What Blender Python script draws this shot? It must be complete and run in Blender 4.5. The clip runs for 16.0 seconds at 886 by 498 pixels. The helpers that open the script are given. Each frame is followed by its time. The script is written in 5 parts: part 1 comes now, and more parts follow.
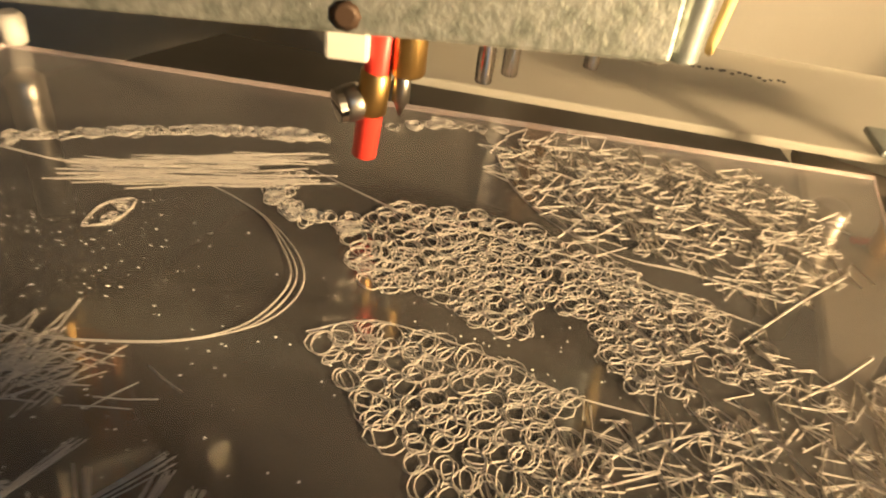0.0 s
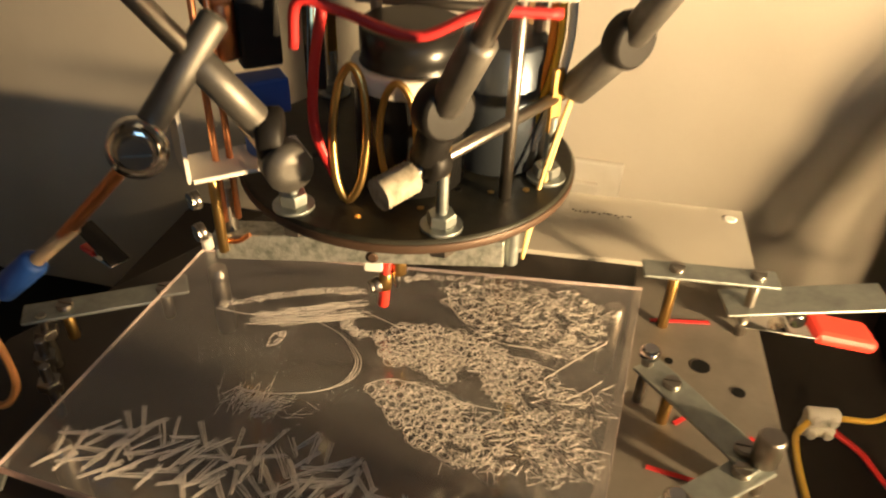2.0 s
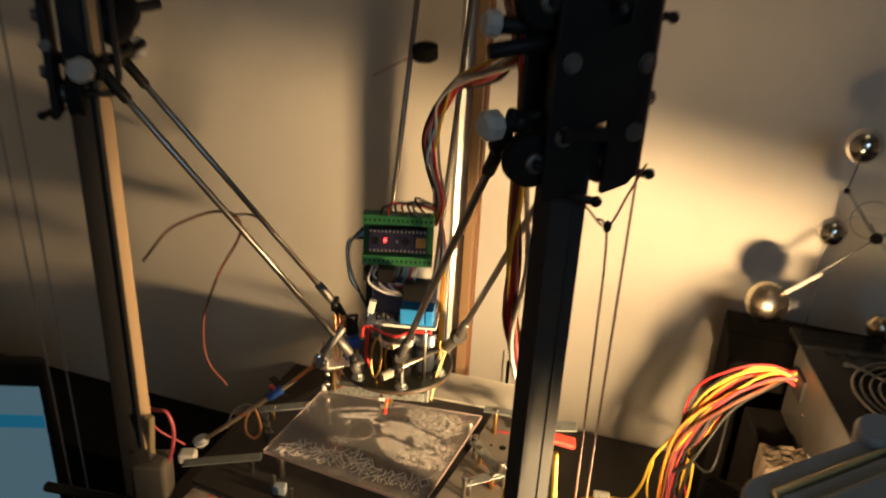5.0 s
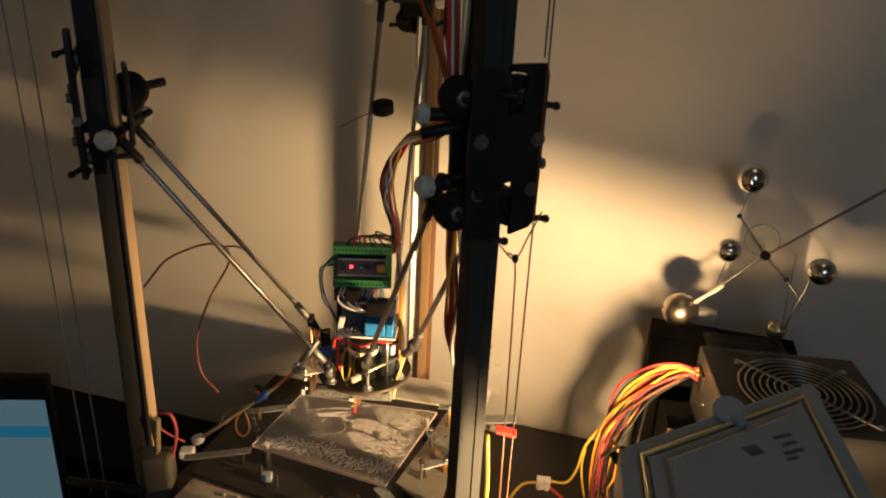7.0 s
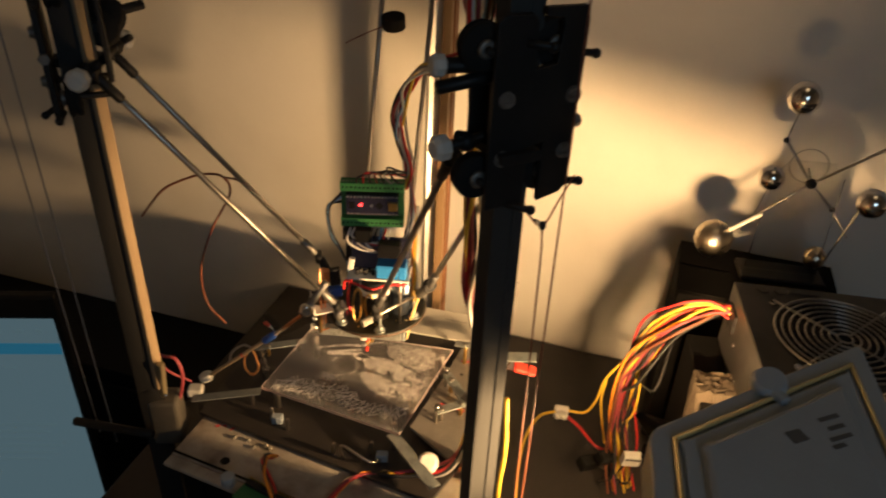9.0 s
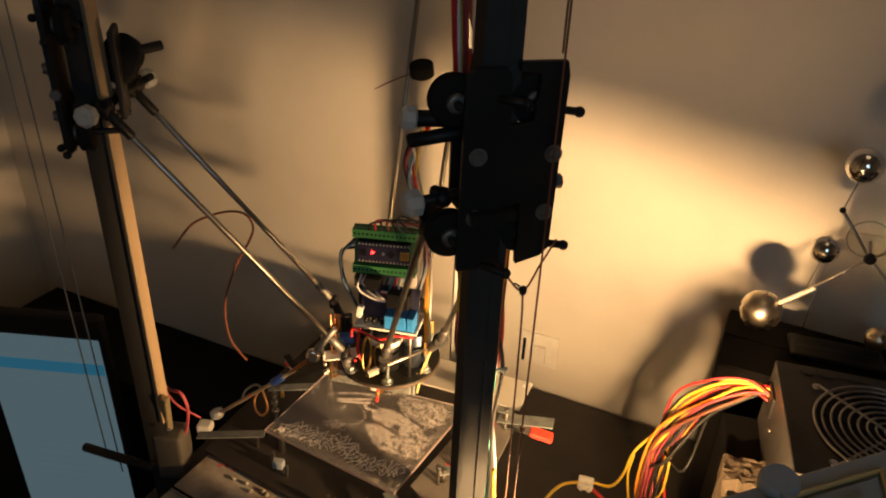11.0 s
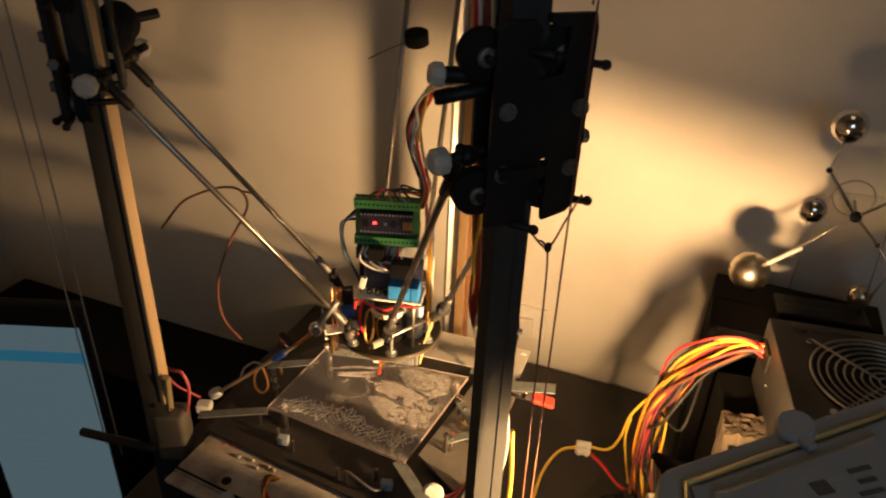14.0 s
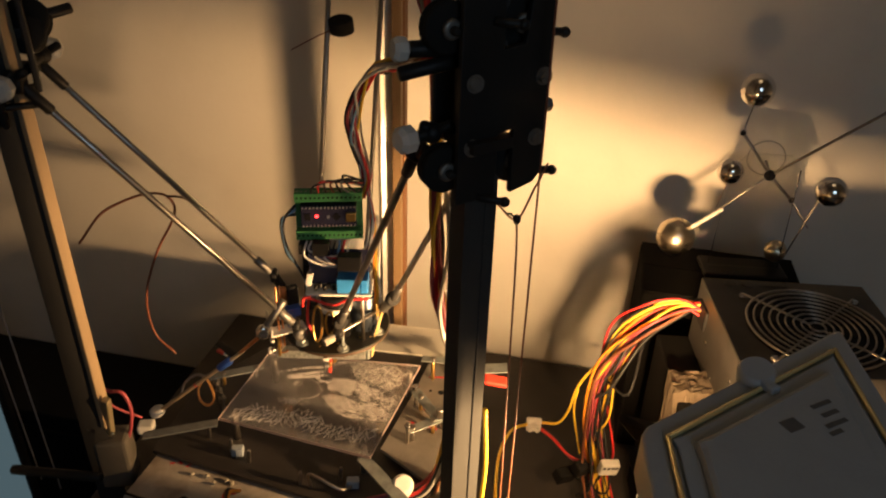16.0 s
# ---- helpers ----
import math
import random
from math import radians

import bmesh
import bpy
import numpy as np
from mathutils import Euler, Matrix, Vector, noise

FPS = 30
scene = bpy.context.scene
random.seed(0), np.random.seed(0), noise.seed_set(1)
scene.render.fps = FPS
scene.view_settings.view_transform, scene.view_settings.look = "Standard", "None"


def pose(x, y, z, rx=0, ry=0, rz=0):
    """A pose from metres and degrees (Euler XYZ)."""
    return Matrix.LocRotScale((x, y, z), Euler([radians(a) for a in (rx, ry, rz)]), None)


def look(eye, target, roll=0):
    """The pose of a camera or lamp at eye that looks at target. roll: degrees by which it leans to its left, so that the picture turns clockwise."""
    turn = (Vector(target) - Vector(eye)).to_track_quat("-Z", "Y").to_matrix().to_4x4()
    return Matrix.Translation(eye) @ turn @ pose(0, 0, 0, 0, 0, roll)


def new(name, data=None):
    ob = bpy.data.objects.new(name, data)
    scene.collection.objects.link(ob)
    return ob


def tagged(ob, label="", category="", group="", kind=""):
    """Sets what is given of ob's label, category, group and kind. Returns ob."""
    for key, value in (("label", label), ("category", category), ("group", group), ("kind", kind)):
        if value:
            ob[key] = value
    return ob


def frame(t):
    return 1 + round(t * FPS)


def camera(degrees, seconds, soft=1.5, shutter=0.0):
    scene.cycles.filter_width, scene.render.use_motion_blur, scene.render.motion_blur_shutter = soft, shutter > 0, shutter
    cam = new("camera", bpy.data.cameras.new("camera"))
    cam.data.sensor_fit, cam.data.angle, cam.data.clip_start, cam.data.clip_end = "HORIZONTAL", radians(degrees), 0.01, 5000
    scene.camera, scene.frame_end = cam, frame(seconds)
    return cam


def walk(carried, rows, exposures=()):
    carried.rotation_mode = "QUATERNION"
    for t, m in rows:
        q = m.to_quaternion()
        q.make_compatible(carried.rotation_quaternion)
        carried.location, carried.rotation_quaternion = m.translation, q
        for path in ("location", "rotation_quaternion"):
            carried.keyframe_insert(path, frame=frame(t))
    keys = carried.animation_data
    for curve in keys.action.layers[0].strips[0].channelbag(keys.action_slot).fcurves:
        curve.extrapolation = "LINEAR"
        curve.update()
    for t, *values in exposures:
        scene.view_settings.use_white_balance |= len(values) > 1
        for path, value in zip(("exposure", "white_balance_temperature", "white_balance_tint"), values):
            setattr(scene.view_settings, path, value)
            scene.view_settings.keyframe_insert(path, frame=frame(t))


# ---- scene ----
cam = camera(61.33, 16.0, soft=2.0, shutter=0.5)
PATH = [
    (0, (0.03446, 0.01931, 0.20732), (-0.02162, 0.40866, -0.10134), 8.15),
    (0.5, (0.03537, 0.00527, 0.22422), (-0.02920, 0.39110, -0.08717), 6.82),
    (1, (0.03796, -0.01116, 0.24459), (-0.03585, 0.38067, -0.05710), 4.59),
    (1.5, (0.04733, -0.03397, 0.26429), (-0.02679, 0.36458, -0.02840), 3.61),
    (2, (0.06099, -0.06168, 0.29543), (-0.02089, 0.33796, 0.00631), 2.33),
    (2.5, (0.07092, -0.09055, 0.33051), (-0.00356, 0.31144, 0.04266), 3.09),
    (3, (0.08441, -0.11744, 0.37231), (0.01662, 0.29244, 0.09409), 3.71),
    (3.5, (0.10122, -0.15226, 0.39470), (0.03770, 0.25743, 0.11520), 3.96),
    (4, (0.11171, -0.21032, 0.44724), (0.04925, 0.20449, 0.17515), 3.10),
    (4.5, (0.15015, -0.28640, 0.48127), (0.03880, 0.13932, 0.24387), 3.14),
    (5, (0.20567, -0.38615, 0.53073), (0.06857, 0.05293, 0.33474), 3.11),
    (5.2, (0.22352, -0.42112, 0.53468), (0.08032, 0.02342, 0.35613), 2.29),
    (7.3, (0.25356, -0.48214, 0.60700), (0.13610, -0.03410, 0.41869), 2.59),
    (7.5, (0.24205, -0.45882, 0.61771), (0.12871, -0.00748, 0.43485), 2.27),
    (8, (0.21425, -0.42446, 0.62174), (0.07836, 0.02132, 0.44059), 1.78),
    (8.5, (0.21816, -0.41874, 0.61057), (0.08196, 0.00302, 0.37914), 1.28),
    (9, (0.22995, -0.41163, 0.61600), (0.11150, -0.00372, 0.35222), 2.60),
    (9.2, (0.24228, -0.40662, 0.62379), (0.12845, 0.00246, 0.35979), 3.33),
    (11.3, (0.28557, -0.36585, 0.61518), (0.10286, 0.03256, 0.37459), 2.29),
    (11.5, (0.28872, -0.36690, 0.61627), (0.10704, 0.03081, 0.37374), 2.23),
    (12, (0.28627, -0.37502, 0.61071), (0.10029, 0.02084, 0.36842), 1.65),
    (12.5, (0.27586, -0.37684, 0.61023), (0.09369, 0.01981, 0.36634), 1.76),
    (13, (0.26591, -0.37603, 0.60967), (0.09059, 0.02228, 0.36347), 2.10),
    (13.5, (0.25716, -0.37875, 0.60519), (0.09111, 0.02302, 0.35820), 2.23),
    (14, (0.25089, -0.38699, 0.60187), (0.09883, 0.01883, 0.35249), 2.41),
    (14.5, (0.24520, -0.38951, 0.59677), (0.13782, 0.03912, 0.36280), 1.61),
    (15, (0.22449, -0.39754, 0.59092), (0.15372, 0.04492, 0.36906), 1.81),
    (15.5, (0.21666, -0.40501, 0.58215), (0.13846, 0.03395, 0.35587), 1.36),
    (16, (0.21412, -0.39791, 0.58862), (0.12626, 0.02723, 0.34056), 1.77),
]
walk(cam, [(t, look(eye, target, roll)) for t, eye, target, roll in PATH],
     [(0, 0.14, 5850, 1), (1.5, 0.14, 5900, 3), (3.5, 0.46, 5950, 4), (4, 0.36, 6000, 5), (5, 0.2, 6050, 6), (9, 0.17, 6650, 11), (11.5, 0.15, 7000, 15), (16, 0.12, 7000, 15)])

# ---- light: one small lamp under the grey enclosure's lid, and three added fill lights ----
world = bpy.data.worlds.new("room_dark")
world.use_nodes = True
world.node_tree.nodes["Background"].inputs[0].default_value = (1.0, 0.82, 0.58, 1)
world.node_tree.nodes["Background"].inputs[1].default_value = 0.005
scene.world = world
scene.view_settings.exposure = 0.0
LAMP = Vector((0.315, -0.018, 0.208))


def lamp(name, kind, place, energy, colour, **more):
    data = bpy.data.lights.new(name, kind)
    data.energy, data.color = energy, colour
    for key, value in more.items():
        if key == "size":
            data.size = value
        elif key == "radius":
            data.shadow_soft_size = value
    ob = new(name, data)
    ob.matrix_world = place
    return ob


for k in range(5):
    lamp("work_lamp_bulb", "POINT", Matrix.Translation(LAMP + Vector((1.0, 0.0, -0.1362)) * (k - 2) * 0.011), 3.55, (1.0, 0.63, 0.3), radius=0.0055)
# Added spot that lifts the upper wall; the lamp has no such opening
wall_fill = lamp("upper_wall_fill", "SPOT", look(LAMP + Vector((-0.012, 0.012, 0.034)), (0.06, 0.455, 0.76)), 3.2, (1.0, 0.63, 0.3), radius=0.03)
wall_fill.data.spot_size, wall_fill.data.spot_blend = math.radians(96), 1.0
# Added dim warm fill from above, no real fitting
lamp("overhead_fill", "AREA", pose(0.4, -0.1, 1.72), 0.5, (1.0, 0.72, 0.4), size=0.5)
# Added bluish fill aimed at the enclosure lid, not cast by the monitor
lamp("lid_fill", "AREA", look((0.62, -0.95, 0.75), (0.35, -0.05, 0.28)), 1.15, (0.5, 0.75, 1.0), size=0.4)


# ---- materials ----
def material(name, colour, rough=0.5, metal=0.0, grain=0.0, scale=60.0, bump=0.0, stain=0.0, stain_scale=8.0, other=None, coat=0.0,
             glass=0.0, ior=1.45, stretch=(1, 1, 1), vary=0.0, emit=None, power=0.0, spec=0.5):
    m = bpy.data.materials.new(name)
    m.use_nodes = True
    n, link = m.node_tree.nodes, m.node_tree.links.new
    b = n["Principled BSDF"]
    b.inputs["Roughness"].default_value, b.inputs["Metallic"].default_value = rough, metal
    b.inputs["Base Color"].default_value = (*colour, 1)
    b.inputs["Coat Weight"].default_value, b.inputs["Specular IOR Level"].default_value = coat, spec
    b.inputs["Transmission Weight"].default_value, b.inputs["IOR"].default_value = glass, ior
    if emit:
        b.inputs["Emission Color"].default_value = (*emit, 1)
        b.inputs["Emission Strength"].default_value = power
    tex = n.new("ShaderNodeTexCoord")
    mapping = n.new("ShaderNodeMapping")
    mapping.inputs["Scale"].default_value = stretch
    link(tex.outputs["Object"], mapping.inputs["Vector"])
    out = None
    if grain or bump:
        fine = n.new("ShaderNodeTexNoise")
        fine.inputs["Scale"].default_value, fine.inputs["Detail"].default_value = scale, 4
        link(mapping.outputs[0], fine.inputs["Vector"])
    if grain or stain:
        second = other or tuple(c * 0.45 for c in colour)
        mix = n.new("ShaderNodeMix")
        mix.data_type = "RGBA"
        mix.inputs[6].default_value, mix.inputs[7].default_value = (*colour, 1), (*second, 1)
        big = n.new("ShaderNodeTexNoise")
        big.inputs["Scale"].default_value, big.inputs["Detail"].default_value = stain_scale, 5
        link(mapping.outputs[0], big.inputs["Vector"])
        ramp = n.new("ShaderNodeMapRange")
        ramp.inputs[1].default_value, ramp.inputs[2].default_value = 0.42, 0.75
        ramp.inputs[4].default_value = stain
        link(big.outputs[0], ramp.inputs[0])
        fac = ramp.outputs[0]
        if grain:
            small = n.new("ShaderNodeMath")
            small.operation = "MULTIPLY_ADD"
            small.inputs[1].default_value = grain
            link(fine.outputs[0], small.inputs[0])
            link(fac, small.inputs[2])
            fac = small.outputs[0]
        link(fac, mix.inputs[0])
        out = mix.outputs[2]
        rr = n.new("ShaderNodeMapRange")
        rr.inputs[3].default_value, rr.inputs[4].default_value = max(rough - 0.08, 0.02), min(rough + 0.2, 1)
        link(big.outputs[0], rr.inputs[0])
        link(rr.outputs[0], b.inputs["Roughness"])
    if vary:
        info = n.new("ShaderNodeObjectInfo")
        hue = n.new("ShaderNodeHueSaturation")
        mr = n.new("ShaderNodeMapRange")
        mr.inputs[3].default_value, mr.inputs[4].default_value = 1 - vary, 1 + vary
        link(info.outputs["Random"], mr.inputs[0])
        link(mr.outputs[0], hue.inputs["Value"])
        hue.inputs["Color"].default_value = (*colour, 1)
        if out:
            link(out, hue.inputs["Color"])
        out = hue.outputs[0]
    if out:
        link(out, b.inputs["Base Color"])
    if bump:
        bm_node = n.new("ShaderNodeBump")
        bm_node.inputs["Strength"].default_value, bm_node.inputs["Distance"].default_value = bump, 0.0006
        link(fine.outputs[0], bm_node.inputs["Height"])
        link(bm_node.outputs[0], b.inputs["Normal"])
    return m


PLASTER = material("plaster", (0.74, 0.69, 0.6), 0.8, grain=0.1, scale=160, bump=0.4, stain=0.42, stain_scale=6.5, other=(0.55, 0.5, 0.42))
TABLE = material("table", (0.03, 0.024, 0.02), 0.55, grain=0.4, scale=90, stain=0.4)
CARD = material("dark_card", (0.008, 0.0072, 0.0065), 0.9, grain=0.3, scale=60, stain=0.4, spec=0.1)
STEEL = material("steel", (0.42, 0.39, 0.35), 0.28, 1.0, grain=0.25, scale=300, stain=0.35, stain_scale=60)
CHROME = material("chrome", (0.75, 0.72, 0.68), 0.1, 1.0)
# Ball steel with the lamp's warm gold light put into its colour
WARM_LIT = material("warm_lit_ball_steel", (0.62, 0.54, 0.42), 0.24, 1.0, grain=0.2, scale=400, stain=0.3, stain_scale=60)
GALV = material("galvanised", (0.42, 0.45, 0.43), 0.42, 0.85, grain=0.35, scale=500, bump=0.15, stain=0.55, stain_scale=90, other=(0.17, 0.19, 0.18))
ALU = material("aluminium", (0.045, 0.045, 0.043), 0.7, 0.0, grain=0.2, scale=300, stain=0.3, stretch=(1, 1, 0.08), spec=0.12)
BLACK = material("black_plastic", (0.009, 0.0085, 0.008), 0.45, grain=0.25, scale=300, stain=0.3, stain_scale=40, other=(0.024, 0.021, 0.018), spec=0.3)
RUBBER = material("black_rubber", (0.012, 0.011, 0.01), 0.75, grain=0.3, scale=200, spec=0.25)
WHITE = material("white_plastic", (0.78, 0.75, 0.68), 0.45, grain=0.1, scale=200, stain=0.25, stain_scale=60, other=(0.5, 0.44, 0.34))
NYLON = material("translucent_nylon", (0.68, 0.66, 0.6), 0.4, grain=0.15, scale=300, glass=0.15)
ZINC = material("spangled_zinc", (0.72, 0.73, 0.67), 0.34, 0.75, grain=0.6, scale=900, bump=0.35, stain=0.7, stain_scale=420, other=(0.24, 0.26, 0.22))
DIRTY = material("grimy_plastic", (0.46, 0.42, 0.33), 0.75, grain=0.5, scale=700, stain=0.7, stain_scale=300, other=(0.16, 0.14, 0.1), bump=0.4)
DULL = material("dull_steel", (0.24, 0.23, 0.21), 0.45, 0.8, grain=0.4, scale=500, stain=0.5, stain_scale=150, other=(0.1, 0.095, 0.085))
BRASS = material("brass", (0.72, 0.47, 0.16), 0.28, 1.0, grain=0.2, scale=300, stain=0.35, stain_scale=80)
COPPER = material("copper", (0.75, 0.34, 0.16), 0.3, 1.0, grain=0.15, scale=300)
WOOD = material("pale_wood", (0.45, 0.33, 0.2), 0.6, grain=0.35, scale=120, stain=0.35, stain_scale=20, stretch=(1, 1, 0.1), bump=0.2)
DISC = material("dark_laminate", (0.013, 0.015, 0.012), 0.42, grain=0.4, scale=350, stain=0.6, stain_scale=110, other=(0.05, 0.045, 0.03), spec=0.3, bump=0.2)
COPPER_RIM = material("copper_clad_edge", (0.09, 0.055, 0.035), 0.5, 0.3, grain=0.4, scale=300)
ACRYLIC = material("acrylic", (0.84, 0.81, 0.78), 0.06, glass=0.935, ior=1.58)
CLEAR = material("clear_acrylic", (0.95, 0.95, 0.94), 0.03, glass=1.0, ior=1.3)
ACRYLIC_EDGE = material("scuffed_acrylic_edge", (0.5, 0.36, 0.33), 0.4, glass=0.6)
SHEET = material("frosted_sheet", (0.6, 0.57, 0.5), 0.35, glass=0.45, ior=1.3, grain=0.15, scale=100, stain=0.2)
SCRATCH = material("engraved_white", (0.66, 0.61, 0.55), 0.7, grain=0.5, scale=1500)
DUST = material("chip_dust", (0.85, 0.82, 0.78), 0.8)
BEIGE = material("beige_painted_steel", (0.4, 0.355, 0.29), 0.45, grain=0.2, scale=300, bump=0.15, stain=0.85, stain_scale=38, other=(0.13, 0.09, 0.06))
GREYSHEET = material("dull_sheet_metal", (0.28, 0.255, 0.22), 0.5, 0.6, grain=0.35, scale=260, bump=0.2, stain=0.6, stain_scale=35, other=(0.16, 0.14, 0.12))
DARKDECK = material("dark_deck", (0.032, 0.027, 0.023), 0.4, grain=0.3, scale=150, stain=0.5, stain_scale=30)
PCB_DARK = material("dark_circuit_board", (0.035, 0.035, 0.07), 0.35, grain=0.3, scale=400, stain=0.4, stain_scale=90)
SOLDER = material("solder", (0.62, 0.6, 0.56), 0.4, 0.4)
PCB_GREEN = material("green_circuit_board", (0.03, 0.16, 0.05), 0.4, grain=0.2, scale=300)
TERMINAL = material("green_terminal", (0.07, 0.3, 0.09), 0.45, grain=0.15, scale=300)
RELAY = material("blue_relay", (0.03, 0.24, 0.6), 0.4, grain=0.1, scale=200)
BLUE = material("blue_component", (0.03, 0.1, 0.4), 0.4)
RED = material("red_plastic", (0.75, 0.05, 0.03), 0.38, grain=0.1, scale=200)
REDPEN = material("red_marker", (0.6, 0.03, 0.03), 0.7)
LED = material("red_led", (1, 0.1, 0.05), 0.4, emit=(1.0, 0.02, 0.02), power=12.0)
GREYBOX = material("grey_enclosure", (0.3, 0.34, 0.37), 0.45, grain=0.15, scale=400, bump=0.15, stain=0.25, stain_scale=14)
# Yellow lamplight along the lid's edge is put into this colour
GASKET = material("lamplit_lid_edge", (0.75, 0.62, 0.3), 0.15, 0.5)
PSU = material("psu_steel", (0.085, 0.08, 0.073), 0.45, 0.8, grain=0.2, scale=300, stain=0.35, stain_scale=25)
FANBLACK = material("fan_black", (0.006, 0.006, 0.006), 0.6, spec=0.2)
# Darker than real chipboard: the dim light there is put into the colour
DIM_CHIP = material("chipboard", (0.1, 0.072, 0.044), 0.85, grain=0.7, scale=160, bump=0.6, stain=0.5, stain_scale=60)
SCREEN = material("lit_screen", (0.05, 0.06, 0.07), 0.3, emit=(0.42, 0.72, 0.86), power=0.13)
SCREENBAR = material("lit_screen_bar", (0.05, 0.2, 0.3), 0.3, emit=(0.05, 0.4, 0.68), power=0.18)
SCREENTEXT = material("lit_screen_text", (0.05, 0.1, 0.12), 0.3, emit=(0.3, 0.5, 0.58), power=0.18)
PAPER = material("ink_grey", (0.09, 0.09, 0.09), 0.7)
SHADE = material("lamp_shade", (0.008, 0.008, 0.008), 0.8, spec=0.1)
WIRE = {}
for key, rgb in dict(red=(0.6, 0.03, 0.03), yellow=(0.78, 0.5, 0.05), black=(0.02, 0.02, 0.02), orange=(0.8, 0.28, 0.03), brown=(0.18, 0.06, 0.03),
                     white=(0.75, 0.72, 0.66), blue=(0.2, 0.4, 0.6), green=(0.05, 0.4, 0.3), grey=(0.3, 0.28, 0.26), cyan=(0.2, 0.5, 0.55),
                     maroon=(0.3, 0.05, 0.06), lime=(0.3, 0.5, 0.08)).items():
    WIRE[key] = material("wire_" + key, rgb, 0.42, grain=0.1, scale=200)


# ---- shaping helpers ----
def part(name, bm, mat, parent=None, label=""):
    me = bpy.data.meshes.new(name)
    bm.normal_update()
    bm.to_mesh(me)
    bm.free()
    for m in mat if isinstance(mat, (list, tuple)) else [mat]:
        me.materials.append(m)
    ob = new(name, me)
    ob.parent = parent
    if label:
        ob["label"] = label
    return ob


def thing(name, label, category, group="", kind=""):
    return tagged(new(name), label, category, group, kind)


def own(name, bm, mat, label, category, group="", kind=""):
    return tagged(part(name, bm, mat), label, category, group, kind)


def box(size, m=Matrix(), bevel=0.0, bm=None, segments=2):
    one = bmesh.new()
    bmesh.ops.create_cube(one, size=1.0, matrix=Matrix.Diagonal((*size, 1)))
    if bevel:
        bmesh.ops.bevel(one, geom=one.edges[:], offset=bevel, segments=segments, affect="EDGES", profile=0.5)
    return joined(bm, one, m)


def joined(bm, one, m=Matrix()):
    bmesh.ops.transform(one, matrix=m, verts=one.verts)
    if bm is None:
        return one
    me = bpy.data.meshes.new("tmp")
    one.to_mesh(me)
    one.free()
    bm.from_mesh(me)
    bpy.data.meshes.remove(me)
    return bm


def along(a, b):
    a, b = Vector(a), Vector(b)
    return Matrix.Translation(a) @ (b - a).to_track_quat("Z", "Y").to_matrix().to_4x4(), (b - a).length


def lathe(profile, m=Matrix(), n=20, bm=None, smooth=True):
    """Turned body: (radius, height) pairs round the local z."""
    one = bmesh.new()
    rings = []
    for r, h in profile:
        rings.append([one.verts.new((r * math.cos(2 * math.pi * i / n), r * math.sin(2 * math.pi * i / n), h)) for i in range(n)])
    for lo, hi in zip(rings, rings[1:]):
        for i in range(n):
            f = one.faces.new((lo[i], lo[(i + 1) % n], hi[(i + 1) % n], hi[i]))
            f.smooth = smooth
    one.faces.new(rings[0][::-1])
    one.faces.new(rings[-1])
    return joined(bm, one, m)


def rod(a, b, r, n=12, bm=None, edge=None):
    m, length = along(a, b)
    e = edge if edge is not None else min(r * 0.3, length * 0.2)
    return lathe([(r - e, 0), (r, e), (r, length - e), (r - e, length)], m, n, bm)


def tube(points, r, n=8, bm=None, steps=6, closed=False):
    """Round tube along a smooth curve through the points."""
    pts = [Vector(p) for p in points]
    line = []
    count = len(pts)
    for i in range(count - (0 if closed else 1)):
        p0 = pts[(i - 1) % count] if closed or i else pts[0] * 2 - pts[1]
        p1, p2 = pts[i], pts[(i + 1) % count]
        p3 = pts[(i + 2) % count] if closed or i + 2 < count else p2 * 2 - p1
        for s in range(steps):
            t = s / steps
            line.append(0.5 * (2 * p1 + (p2 - p0) * t + (2 * p0 - 5 * p1 + 4 * p2 - p3) * t * t + (3 * p1 - p0 - 3 * p2 + p3) * t ** 3))
    if not closed:
        line.append(pts[-1])
    one = bmesh.new()
    rings = []
    side = None
    for i, p in enumerate(line):
        a, b = line[i - 1] if i or closed else p, line[(i + 1) % len(line)] if i + 1 < len(line) or closed else p
        d = (b - a).normalized()
        side = d.orthogonal().normalized() if side is None else (side - d * side.dot(d)).normalized()
        up = d.cross(side)
        rings.append([one.verts.new(p + r * (math.cos(2 * math.pi * k / n) * side + math.sin(2 * math.pi * k / n) * up)) for k in range(n)])
    for i in range(len(rings) - (0 if closed else 1)):
        lo, hi = rings[i], rings[(i + 1) % len(rings)]
        for k in range(n):
            one.faces.new((lo[k], lo[(k + 1) % n], hi[(k + 1) % n], hi[k])).smooth = True
    if not closed:
        one.faces.new(rings[0][::-1])
        one.faces.new(rings[-1])
    return joined(bm, one)


def prism(outline, z0, z1, m=Matrix(), bm=None, bevel=0.0):
    one = bmesh.new()
    f = one.faces.new([one.verts.new((x, y, z0)) for x, y in outline])
    ext = bmesh.ops.extrude_face_region(one, geom=[f])
    bmesh.ops.translate(one, vec=(0, 0, z1 - z0), verts=[v for v in ext["geom"] if isinstance(v, bmesh.types.BMVert)])
    bmesh.ops.recalc_face_normals(one, faces=one.faces[:])
    if bevel:
        bmesh.ops.bevel(one, geom=one.edges[:], offset=bevel, segments=2, affect="EDGES", profile=0.5)
    return joined(bm, one, m)


def ball(p, r, bm=None, squash=1.0):
    n = 9
    prof = [(max(r * math.sin(math.pi * i / n), 1e-5), -r * squash * math.cos(math.pi * i / n)) for i in range(n + 1)]
    return lathe(prof, Matrix.Translation(p), 18, bm)


